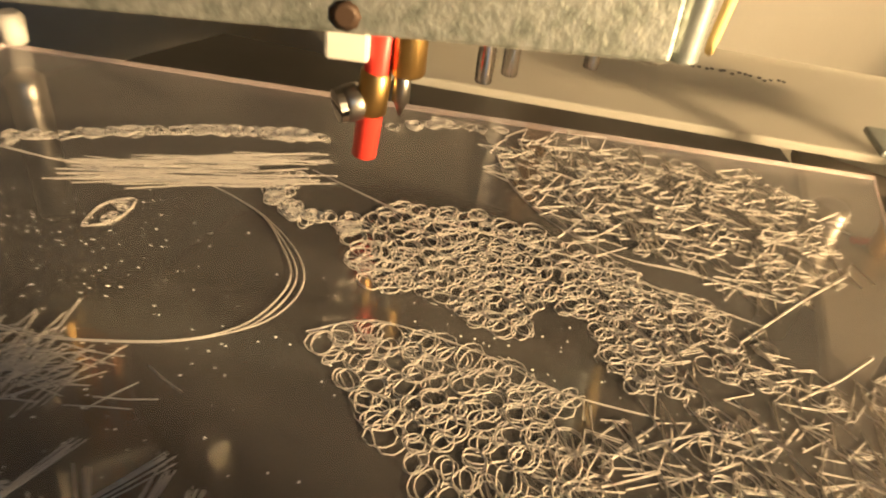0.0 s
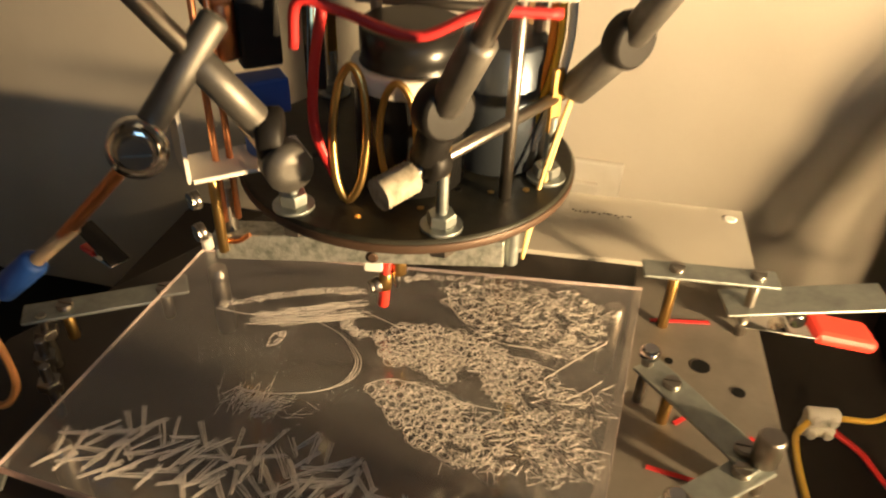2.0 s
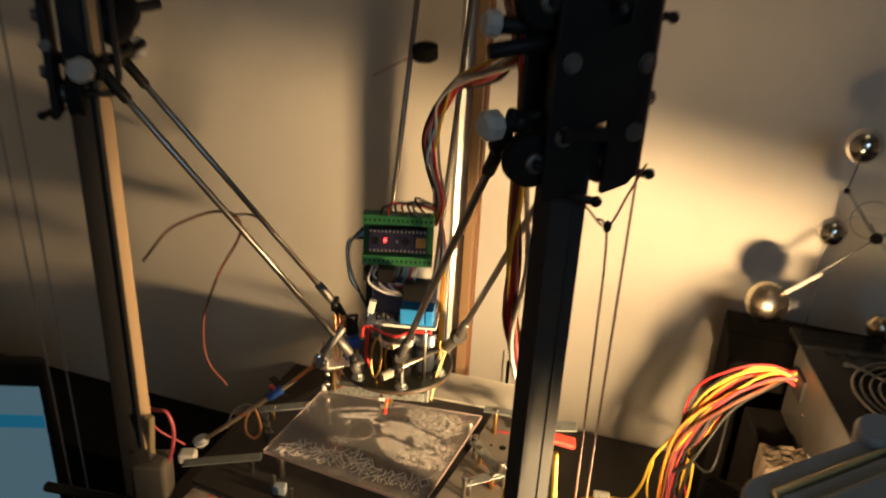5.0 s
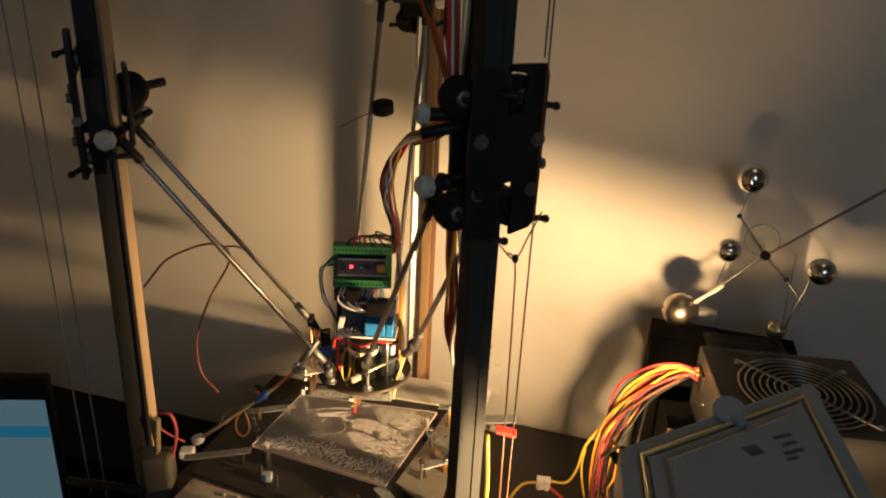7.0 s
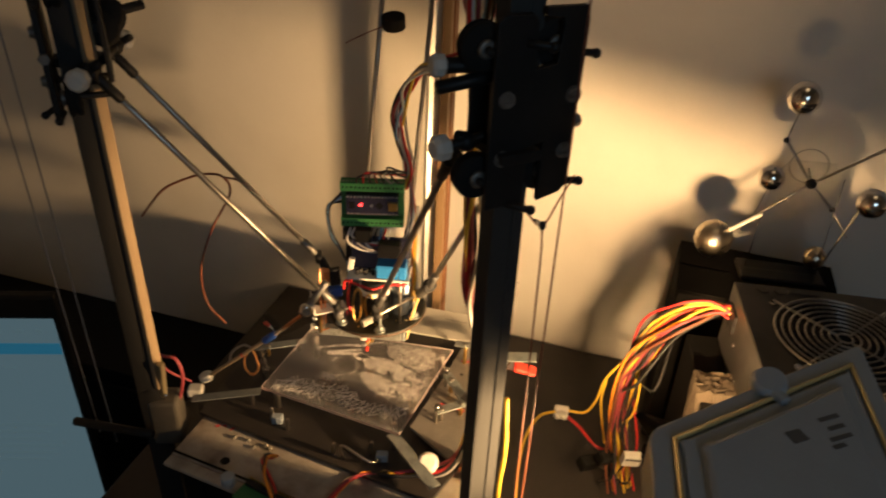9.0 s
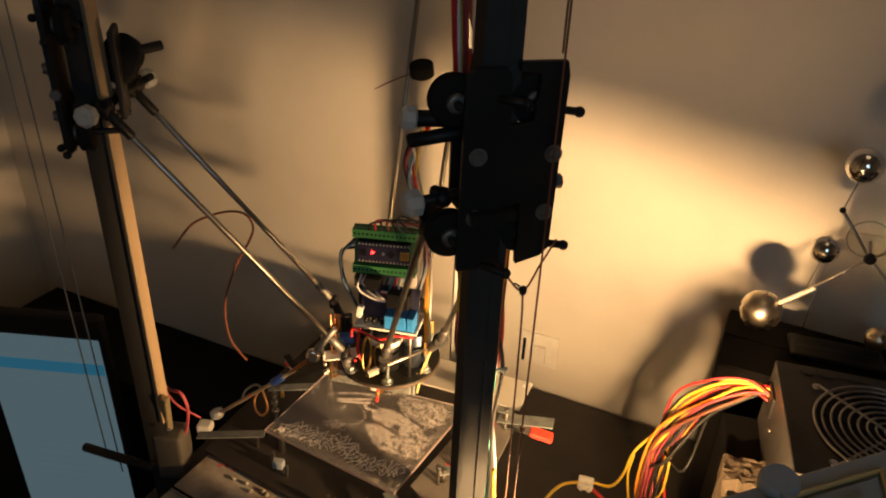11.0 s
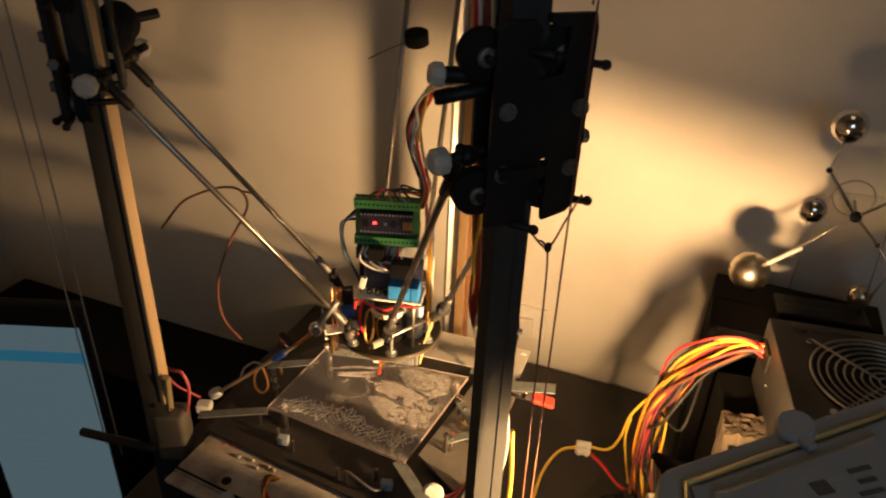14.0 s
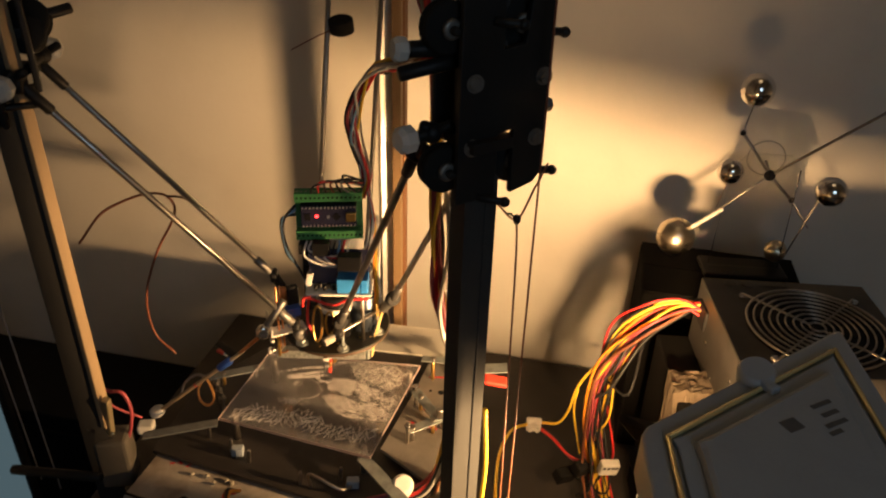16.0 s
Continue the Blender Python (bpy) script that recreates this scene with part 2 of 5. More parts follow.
def hexnut(p, axis, r, h, bm=None):
    m, _ = along(p, Vector(p) + Vector(axis))
    return lathe([(r * 0.93, 0), (r, h * 0.15), (r, h * 0.85), (r * 0.93, h)], m, 6, bm, smooth=False)


def thread(a, b, r, bm=None):
    m, length = along(a, b)
    count = max(int(length / 0.0007), 3)
    prof = []
    for i in range(count):
        prof += [(r * 0.86, i * length / count), (r, (i + 0.5) * length / count)]
    return lathe(prof + [(r * 0.86, length)], m, 12, bm)


def strip(a, b, width, thick, bevel=0.0004, bm=None):
    """Flat bar from a to b, lying as flat as it can."""
    a, b = Vector(a), Vector(b)
    d = (b - a).normalized()
    side = Vector((0, 0, 1)).cross(d).normalized()
    m = Matrix((d, side, d.cross(side))).transposed().to_4x4()
    return box(((b - a).length, width, thick), Matrix.Translation((a + b) / 2) @ m, bevel, bm)


def slotted(p, axis, r, h, bm=None):
    """Cheese-head screw with its slot."""
    m, _ = along(p, Vector(p) + Vector(axis))
    bm = lathe([(r * 0.96, 0), (r, h * 0.2), (r, h * 0.6), (r * 0.9, h * 0.72)], m, 18, bm)
    for s in (-1, 1):
        arc = [(r * 0.9 * math.cos(a), s * max(r * 0.9 * math.sin(a), r * 0.14)) for a in [math.pi * k / 10 for k in range(11)]]
        bm = prism(arc if s > 0 else arc[::-1], h * 0.7, h, m, bm)
    return bm


# ---- the room ----
def slab(name, lo, hi, mat, label, category):
    lo, hi = Vector(lo), Vector(hi)
    return own(name, box(hi - lo, Matrix.Translation((lo + hi) / 2)), mat, label, category, kind="structure")


slab("wall_north", (-0.95, 0.455, -0.8), (1.9, 0.555, 1.8), PLASTER, "uneven warm-white plaster wall behind the machine", "wall")
slab("wall_west", (-1.05, -1.7, -0.8), (-0.95, 0.555, 1.8), PLASTER, "warm-white plaster side wall", "wall")
slab("wall_east", (1.9, -1.7, -0.8), (2.0, 0.555, 1.8), PLASTER, "plain plaster wall closing the room", "wall")
slab("wall_south", (-1.05, -1.8, -0.8), (2.0, -1.7, 1.8), PLASTER, "plain plaster wall closing the room", "wall")
slab("ceiling", (-1.05, -1.8, 1.8), (2.0, 0.555, 1.9), PLASTER, "plain white ceiling", "ceiling")
slab("floor", (-1.05, -1.8, -0.9), (2.0, 0.555, -0.8), TABLE, "dark floor", "floor")
table = thing("table", "dark work table under the machine, against the wall", "table")
part("tabletop", box((1.9, 0.95, 0.03), pose(0.68, -0.03, -0.075), 0.004), TABLE, table)
for x in (-0.22, 1.58):
    for y in (-0.45, 0.39):
        part("leg", box((0.05, 0.05, 0.71), pose(x, y, -0.445), 0.003), TABLE, table)


def wall_socket():
    t = thing("wall_socket", "cream double wall socket low on the plaster wall", "socket")
    t.location = (0.064, 0.455, 0.003)
    part("plate", box((0.056, 0.006, 0.05), pose(0, -0.0033, 0), 0.002), WHITE, t)
    part("rocker", box((0.02, 0.005, 0.03), pose(0.001, -0.008, -0.006, 8), 0.0012), WHITE, t)
    part("socket_rim", box((0.004, 0.003, 0.036), pose(-0.02, -0.0075, -0.004), 0.0008), CARD, t)


wall_socket()

# ---- unseen lamp under the enclosure's lid, with added sheets that cut its light ----
dl = thing("work_lamp", "unseen work lamp body; its added shade and lip cut the light", "lamp")


def lamp_plate(a0, a1, radius, slope, apex, thick=0.0008, n=36):
    """Thin folded sheet blocking light round the bulb: its rim keeps the given slope from the bulb, seen under each
    bearing.
    """
    bm = bmesh.new()
    layers = []
    for lift in (0.0, thick):
        tip_v = bm.verts.new(LAMP + Vector((0, 0, apex + lift)))
        ring = []
        for i in range(n + 1):
            a = math.radians(a0 + (a1 - a0) * i / n)
            r = radius(math.degrees(a))
            ring.append(bm.verts.new(LAMP + Vector((r * math.cos(a), r * math.sin(a), r * slope(math.degrees(a)) + lift))))
        for p, q in zip(ring, ring[1:]):
            bm.faces.new((tip_v, p, q) if lift else (tip_v, q, p))
        layers.append(ring)
    for i in range(n):
        bm.faces.new((layers[0][i], layers[0][i + 1], layers[1][i + 1], layers[1][i]))
    return bm


def upper_slope(a):
    c, s = math.cos(math.radians(a)), math.sin(math.radians(a))
    if a > 165:
        return 0.42 if 166 < a < 215 else 0.2
    return max(-0.1362 * c + 0.2064 * s - max(83 - a, 0) * 0.012, 0.03)


def lower_slope(a):
    """Rim of the added lower blocker: highest beside the power supply, lowest towards the plate."""
    for (a0, s0), (a1, s1) in zip(LIP, LIP[1:]):
        if a <= a1:
            return s0 + (s1 - s0) * (a - a0) / (a1 - a0)
    return LIP[-1][1]


# Added blocker's slope by bearing, set to keep wall, posts and base dark
LIP = [(30, -0.04), (54, -0.05), (66, -0.12), (83, -0.15), (91, -0.24), (101, -0.36), (109, -0.55), (125, -0.5), (140, -0.34), (150, -0.28), (175.5, -0.3), (177.5, -0.1), (180.5, -0.1), (182, -0.45), (186, -0.36), (212, -0.3), (218, -0.06), (285, -0.06)]
part("shade", lamp_plate(-60, 300, lambda a: min(0.045 / math.sin(radians(a)), 0.07) if 15 < a < 150 else 0.05, upper_slope, 0.026, n=72), SHADE, dl)
part("lower_blocker", lamp_plate(30, 285, lambda a: 0.04 if a < 250 else 0.03, lower_slope, -0.02, n=72), SHADE, dl)
part("stem", tube([LAMP + Vector((0.0, -0.012, 0.003)), LAMP + Vector((0.001, -0.018, -0.02)), LAMP + Vector((0.002, -0.02, -0.1)), LAMP + Vector((0.002, -0.02, -0.262))], 0.002), SHADE, dl)
part("base", lathe([(0.022, 0), (0.022, 0.006), (0.006, 0.01)], Matrix.Translation(LAMP + Vector((0.002, -0.02, -0.268))), 28), SHADE, dl)

# ---- the machine: posts ----
TOP = 0.95


def channel(width, depth, wall=0.0018):
    """Outline of an open channel profile with lips, open towards +y."""
    w, d, t, lip = width / 2, depth / 2, wall, width * 0.22
    return [(-w, -d), (w, -d), (w, d), (w - lip, d), (w - lip, d - t), (w - t, d - t), (w - t, -d + t), (-w + t, -d + t),
            (-w + t, d - t), (-w + lip, d - t), (-w + lip, d), (-w, d)]


def post(name, x, y, yaw, label, mat, width=0.022, depth=0.02):
    t = thing(name, label, "post", "three upright posts of the machine")
    t.matrix_world = pose(x, y, 0, 0, 0, yaw)
    part("profile", prism(channel(width, depth), -0.058, TOP), mat, t)
    part("groove_lip", box((0.0012, 0.0008, TOP + 0.056), pose(0.003, -depth / 2 - 0.0002, (TOP - 0.06) / 2), 0.0002), mat, t)
    return t


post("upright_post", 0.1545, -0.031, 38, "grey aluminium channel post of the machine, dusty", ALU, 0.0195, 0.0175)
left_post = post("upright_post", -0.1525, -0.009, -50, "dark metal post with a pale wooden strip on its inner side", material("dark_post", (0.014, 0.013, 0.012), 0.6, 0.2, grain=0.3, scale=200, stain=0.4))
# The rear post's bright lighting is put into its near-white colour
back_post = post("upright_post", 0.013, 0.283, 30, "metal post at the rear, its bright light put into a pale colour", material("lit_post", (0.9, 0.87, 0.8), 0.36, 0.9, grain=0.1, scale=200, stain=0.15), 0.017, 0.014)
slat = part("side_slat", box((0.009, 0.007, 0.99), pose(0.0, 0.0, 0.44), 0.0008), material("brown_wood", (0.26, 0.16, 0.08), 0.5, grain=0.3, scale=150, stain=0.4, stretch=(1, 1, 0.05)), None, "brown wooden slat along the post")
slat.parent, slat.matrix_parent_inverse, slat.location = back_post, back_post.matrix_world.inverted(), (0.0275, 0.2685, 0)
part("wooden_strip", box((0.004, 0.0105, 0.78), pose(-0.1385, -0.0108, 0.548), 0.0006), material("aged_wood", (0.36, 0.25, 0.14), 0.6, grain=0.45, scale=160, stain=0.55, stain_scale=26, stretch=(1, 1, 0.08), bump=0.3), None, "pale wooden strip").parent = left_post
bpy.data.objects["wooden_strip"].matrix_parent_inverse = left_post.matrix_world.inverted()


# ---- carriages ----
def roller(m, r=0.0115, h=0.009):
    return lathe([(0.003, -h / 2), (r * 0.9, -h / 2), (r, -h / 2 + 0.001), (r, -0.0015), (r * 0.86, 0), (r, 0.0015), (r, h / 2 - 0.001), (r * 0.9, h / 2), (0.003, h / 2)], m, 24)


H_PLATE = [(-0.0165, -0.047), (0.006, -0.045), (0.0065, -0.011), (0.015, -0.009), (0.0155, -0.045), (0.029, -0.041), (0.0335, -0.036), (0.0345, 0.056), (0.033, 0.063),
           (0.01, 0.063), (0.01, 0.0585), (0.0195, 0.0575), (0.0205, 0.054), (0.0185, 0.034), (0.007, 0.032), (0.006, 0.057), (0.003, 0.06), (-0.012, 0.06), (-0.016, 0.056)]


def carriage(m, label):
    """H-shaped plate on the outer face (local -y), a smaller one inside, rollers between them; local x along the post's face."""
    t = thing("roller_carriage", label, "carriage", "sliding carriages on the posts")
    t.matrix_world = m
    part("outer_plate", prism(H_PLATE, -0.002, 0.002, pose(0, -0.016, 0, 90), bevel=0.0005), BLACK, t, "black H-shaped plate")
    part("inner_plate", box((0.03, 0.004, 0.06), pose(0.002, 0.02, 0.006), 0.001), BLACK, t)
    for z in (0.042, -0.03):
        for x in (-0.0185, 0.0205):
            w = part("roller", roller(pose(x, -0.005, z, 90), 0.0128), RUBBER, t)
            part("hub", lathe([(0.0035, 0), (0.005, 0.0008), (0.005, 0.003), (0.0035, 0.0036)], along((x, -0.0095, z), (x, -0.0135, z))[0], 16), DULL, w)
            part("axle", rod((x, -0.0175, z), (x, 0.0205 if abs(z) < 0.04 else 0.004, z), 0.0022, 10), BLACK, t)
    for x, z in ((-0.0085, 0.017), (-0.0085, -0.016), (0.03, 0.017), (0.0285, -0.015)):
        b = part("bolt", slotted((x, -0.0188, z), (0, -1, 0), 0.0036, 0.0024), DULL, t, "dull steel screw head on a washer")
        part("washer", lathe([(0.0046, 0), (0.0046, 0.0008)], along((x, -0.018, z), (x, -0.0188, z))[0], 18), DULL, b)
    for a, b in (((0.031, -0.012, 0.038), (0.043, -0.014, 0.0365)), ((0.03, -0.012, -0.036), (0.043, -0.015, -0.0375)), ((-0.004, -0.018, -0.044), (0.008, -0.026, -0.0455)), ((0.0, -0.018, 0.046), (0.012, -0.025, 0.045))):
        p = part("stud", rod(a, b, 0.0021, 12), BLACK, t)
        part("stud_cap", ball(b, 0.0028), BLACK, p)
    part("edge_nut", hexnut((0.0338, -0.016, 0.001), (1, 0, 0), 0.0038, 0.003), DULL, t)
    return t


carriage(pose(0.1515, -0.0325, 0.463, 0, 0, 38), "black plate carriage with rubber rollers on the front post")
carriage(pose(-0.1525, -0.009, 0.459, 0, 0, -50), "black plate carriage with rubber rollers on the wooden-strip post")
carriage(pose(0.013, 0.283, 0.545, 0, 0, 180), "black plate carriage with rollers on the rear post")


# ---- parallel arms ----
def arm_pair(ends, knob, label, axle=None):
    for top, bottom in ends:
        top, bottom = Vector(top), Vector(bottom)
        d = (bottom - top).normalized()
        t = thing("push_rod", label, "rod", "six parallel arm rods")
        part("shaft", rod(top + d * 0.012, bottom - d * 0.006, 0.0023, 12), STEEL, t)
        for p, s in ((top, 1), (bottom, -1)):
            e = part("ball_joint", rod(p + d * s * 0.001, p + d * s * 0.024, 0.0036, 12), BLACK if s > 0 else DULL, t)
            part("ring", lathe([(0.0055, -0.003), (0.0066, -0.002), (0.0066, 0.002), (0.0055, 0.003)], along(p, p + Vector((knob.x, knob.y, 0.0)))[0], 18), BLACK, e)
    a, b = map(Vector, axle or (ends[0][0], ends[1][0]))
    ax = thing("joint_axle", "black cross axle with pale nylon end caps holding two arm rods", "axle", "cross axles")
    d = (b - a).normalized()
    part("shaft", rod(a - d * 0.008, b + d * 0.008, 0.003, 12), BLACK, ax)
    for p, s in ((a, -1), (b, 1)):
        part("end_cap", lathe([(0.0045, 0), (0.0075, 0.002), (0.0075, 0.008), (0.005, 0.0105)], along(p + d * s * 0.008, p + d * s * 0.02)[0], 8, smooth=False), NYLON, ax, "pale nylon cap")
    if axle:
        for (top, _), q in zip(ends, (a, b)):
            k = part("knuckle", ball(q + d * 0.004 * (1 if q is a else -1), 0.0058), BLACK, ax, "black knuckle")
            part("knuckle_pin", rod(q + Vector((0, 0, 0.006)), Vector(top) - Vector((0, 0, 0.004)), 0.0032, 10), BLACK, k)
            part("knuckle_screw", rod(q + d * 0.004, q + d * 0.004 + Vector((0.011, 0.0, 0.006)), 0.0028, 10), BLACK, k)
    part("arm_bracket", strip((a + b) / 2 - Vector((0, 0, 0.002)), (a + b) / 2 + Vector((knob.x, knob.y, 0)) * 0.034, 0.024, 0.006), BLACK, ax)


arm_pair([((0.1235, -0.036, 0.436), (0.0315, 0.077, 0.23)), ((0.1557, 0.0, 0.436), (0.067, 0.111, 0.237))], Vector((0.68, -0.73, 0)), "thin grey steel arm rod with a ball joint at each end",
         ((0.13, -0.0435, 0.4485), (0.157, -0.008, 0.4485)))
arm_pair([((-0.1296, -0.0197, 0.4439), (-0.008, 0.078, 0.218)), ((-0.1576, 0.0314, 0.4415), (-0.04, 0.111, 0.243))], Vector((-0.86, -0.3, 0)), "thin bright steel arm rod with a ball joint at each end",
         ((-0.1305, -0.027, 0.4465), (-0.152, 0.033, 0.4465)))
arm_pair([((-0.016, 0.233, 0.54), (-0.018, 0.158, 0.235)), ((0.03, 0.233, 0.54), (0.028, 0.158, 0.235))], Vector((0.0, 1.0, 0)), "thin steel arm rod running up to the rear post")
rb = thing("rubber_damper", "black rubber damper clamped round the rear arm rods", "damper")
part("sleeve", lathe([(0.009, -0.006), (0.0105, -0.005), (0.0105, 0.005), (0.009, 0.006)], pose(-0.004, 0.207, 0.438, 14), 24), RUBBER, rb)
part("wire_end", tube([(-0.004, 0.2, 0.438), (-0.025, 0.203, 0.428), (-0.05, 0.206, 0.414)], 0.0006, 6), WIRE["brown"], rb, "stiff thin wire end poking out")
part("side_strip", box((0.006, 0.012, TOP + 0.056), pose(0.029, 0.284, (TOP - 0.06) / 2), 0.0006), material("orange_wood", (0.2, 0.085, 0.035), 0.55, grain=0.35, scale=120, stain=0.3, stretch=(1, 1, 0.1)), None, "orange-brown wooden strip").parent = back_post
bpy.data.objects["side_strip"].matrix_parent_inverse = back_post.matrix_world.inverted()

ub = thing("upper_bracket", "black bracket with a pale nylon cap above the front arm joint", "bracket")
part("bar", rod((0.121, -0.052, 0.4935), (0.146, -0.036, 0.4925), 0.0042, 14), BLACK, ub)
part("lower_bar", rod((0.118, -0.054, 0.4815), (0.146, -0.038, 0.4875), 0.0038, 14), BLACK, ub)
part("end_cap", lathe([(0.004, 0), (0.0062, 0.0015), (0.0062, 0.006), (0.0045, 0.008)], along((0.122, -0.0513, 0.4935), (0.114, -0.0575, 0.4945))[0], 8, smooth=False), NYLON, ub, "pale nylon cap")

lb = thing("roller_bracket", "black roller and stud beside the wooden-strip post", "bracket")
part("roller", roller(pose(-0.143, 0.014, 0.473, 60, 0, 20), 0.0145), RUBBER, lb)
part("second_roller", roller(pose(-0.141, 0.008, 0.466, 65, 0, 30), 0.012), RUBBER, lb)
part("stud", rod((-0.143, 0.014, 0.4735), (-0.124, 0.034, 0.4785), 0.0036, 12), BLACK, lb)
part("arm", strip((-0.156, -0.004, 0.468), (-0.138, 0.008, 0.469), 0.014, 0.006), BLACK, lb)


# ---- base of the machine ----
PZ = 0.150  # top of the acrylic plate
bp = thing("base_cover", "beige painted steel base cover with a folded front lip, stained", "panel")
part("sheet", prism([(-0.114, -0.041), (0.135, -0.066), (0.135, 0.06), (-0.112, 0.012)], 0.112, 0.115, bevel=0.0006), BEIGE, bp)
part("front_lip", strip((-0.1145, -0.047, 0.1125), (0.135, -0.072, 0.1125), 0.011, 0.004, 0.001), BEIGE, bp, "paler folded lip")
part("hole", lathe([(0.0042, 0), (0.0042, 0.0006)], pose(-0.066, -0.034, 0.1149), 18), FANBLACK, bp)
part("skirt", box((0.24, 0.003, 0.09), pose(0.012, -0.045, 0.067, 0, 0, -5.7), 0.001), CARD, bp)
for x in (-0.1, 0.11):
    part("foot", box((0.02, 0.08, 0.172), pose(x, 0.0, 0.026), 0.002), CARD, bp)
part("groove", strip((-0.1135, -0.0385, 0.1155), (0.135, -0.0635, 0.1155), 0.002, 0.001, 0.0003), CARD, bp, "dark groove behind the lip")
for x, y, a in ((-0.094, 0.0, 30), (-0.088, 0.002, -20), (-0.08, 0.001, 60), (-0.077, 0.003, 10)):
    part("pen_mark", box((0.004, 0.0016, 0.0003), pose(x, y, 0.11525, 0, 0, a)), REDPEN, bp, "dark red mark")
for x, y in ((-0.072, -0.008), (-0.0585, -0.0072), (-0.041, -0.008), (-0.0355, -0.0095), (-0.05, -0.013)):
    part("bead", ball((x, y, 0.1166), 0.0019, squash=0.8), DIRTY, bp, "small pale blob")
dk = thing("base_deck", "dark glossy base deck under the engraved plate", "deck")
part("sheet", prism([(-0.115, 0.005), (0.115, -0.02), (0.13, 0.035), (0.09, 0.2), (-0.06, 0.2), (-0.118, 0.09)], 0.1165, 0.1205, bevel=0.0006), DARKDECK, dk)
for x, y in ((-0.03, 0.012), (-0.075, 0.03), (0.02, 0.0), (0.05, 0.012), (-0.05, 0.02)):
    part("screw", thread((x, y, 0.12), (x + 0.001, y, 0.134), 0.0015), STEEL, dk)
for x, y in ((-0.043, 0.018), (0.062, 0.008)):
    part("rubber_block", box((0.01, 0.007, 0.008), pose(x, y, 0.1245, 0, 0, 15), 0.001), GREYBOX, dk, "grey block with a pale top")
part("bracket", tube([(0.03, -0.002, 0.121), (0.03, -0.002, 0.136), (0.055, -0.004, 0.128), (0.062, 0.004, 0.124)], 0.0013), STEEL, dk)

gs = thing("sheet_metal_plate", "dull grey metal base sheet with red pen marks and drilled holes", "metal sheet")
part("sheet", prism([(0.074, 0.045), (0.118, 0.02), (0.132, 0.05), (0.128, 0.172), (0.088, 0.186), (0.083, 0.12)], 0.126, 0.129, bevel=0.0005), GREYSHEET, gs)
for a, b in (((0.092, 0.146), (0.112, 0.15)), ((0.091, 0.082), (0.115, 0.079)), ((0.099, 0.1), (0.102, 0.103)), ((0.118, 0.098), (0.1215, 0.1)), ((0.122, 0.087), (0.125, 0.089))):
    part("pen_mark", strip((*a, 0.1293), (*b, 0.1293), 0.0015, 0.0003, 0), REDPEN, gs, "red felt-pen mark")
for x, y, r in ((0.108, 0.127, 0.003), (0.098, 0.127, 0.0014), (0.119, 0.118, 0.002)):
    part("hole", lathe([(r, 0), (r, 0.0003)], pose(x, y, 0.1291), 18), FANBLACK, gs)


def clamp_bar(a, b, width, label, posts=True):
    t = thing("clamp_bar", label, "metal bar", "zinc clamp bars")
    a, b = Vector(a), Vector(b)
    part("bar", strip(a, b, width, 0.0012), GALV, t)
    if posts:
        for s in (0.25, 0.85):
            p = a.lerp(b, s)
            part("standoff", rod(p - Vector((0, 0, a.z - 0.129)), p - Vector((0, 0, 0.0007)), 0.0018, 10), BRASS if s < 0.5 else STEEL, t)
            part("screw_head", slotted(p + Vector((0, 0, 0.0006)), (0, 0, 1), 0.0026, 0.0018), STEEL, t)


clamp_bar((0.0855, 0.143, 0.1525), (0.128, 0.1475, 0.1525), 0.009, "flat zinc-plated bar on standoffs beside the plate")
clamp_bar((0.088, 0.108, 0.1435), (0.1175, 0.076, 0.1435), 0.0095, "slanting zinc strip screwed to the base sheet")
clamp_bar((0.1185, 0.08, 0.142), (0.094, 0.058, 0.142), 0.009, "zinc strip with folded ends on the base sheet")
clamp_bar((0.066, 0.021, 0.141), (0.118, -0.018, 0.136), 0.0105, "grey strip running from the plate to the front post", False)
clamp_bar((-0.066, 0.031, 0.139), (-0.122, 0.006, 0.134), 0.009, "grey strip running to the wooden-strip post", False)
clamp_bar((-0.1, 0.082, 0.141), (-0.058, 0.108, 0.141), 0.0095, "zinc strip at the plate's far corner")
for x, y in ((0.0885, 0.107), (0.0945, 0.0575), (0.1195, 0.081)):
    b = thing("hex_standoff", "small chrome standoff screw, shining", "screw", "standoff screws")
    part("shank", thread((x, y, 0.129), (x, y, 0.147), 0.0017), STEEL, b)
    part("head", lathe([(0.0012, 0), (0.003, 0.0012), (0.003, 0.003), (0.002, 0.004)], pose(x, y, 0.1465), 14), CHROME, b)
sb = thing("steel_bush", "squat steel bush standing on the base sheet", "bush")
part("body", lathe([(0.003, 0), (0.0035, 0.0008), (0.0035, 0.009), (0.003, 0.01)], pose(0.1175, 0.078, 0.1442), 18), STEEL, sb)
kn = thing("nylon_knob", "cream plastic knob at the foot of the front post", "knob")
part("cap", lathe([(0.004, 0), (0.0085, 0.002), (0.009, 0.009), (0.006, 0.012)], pose(0.103, 0.008, 0.1285, 25, 10), 20), WHITE, kn)
part("stem", rod((0.103, 0.008, 0.119), (0.103, 0.008, 0.131), 0.003), STEEL, kn)


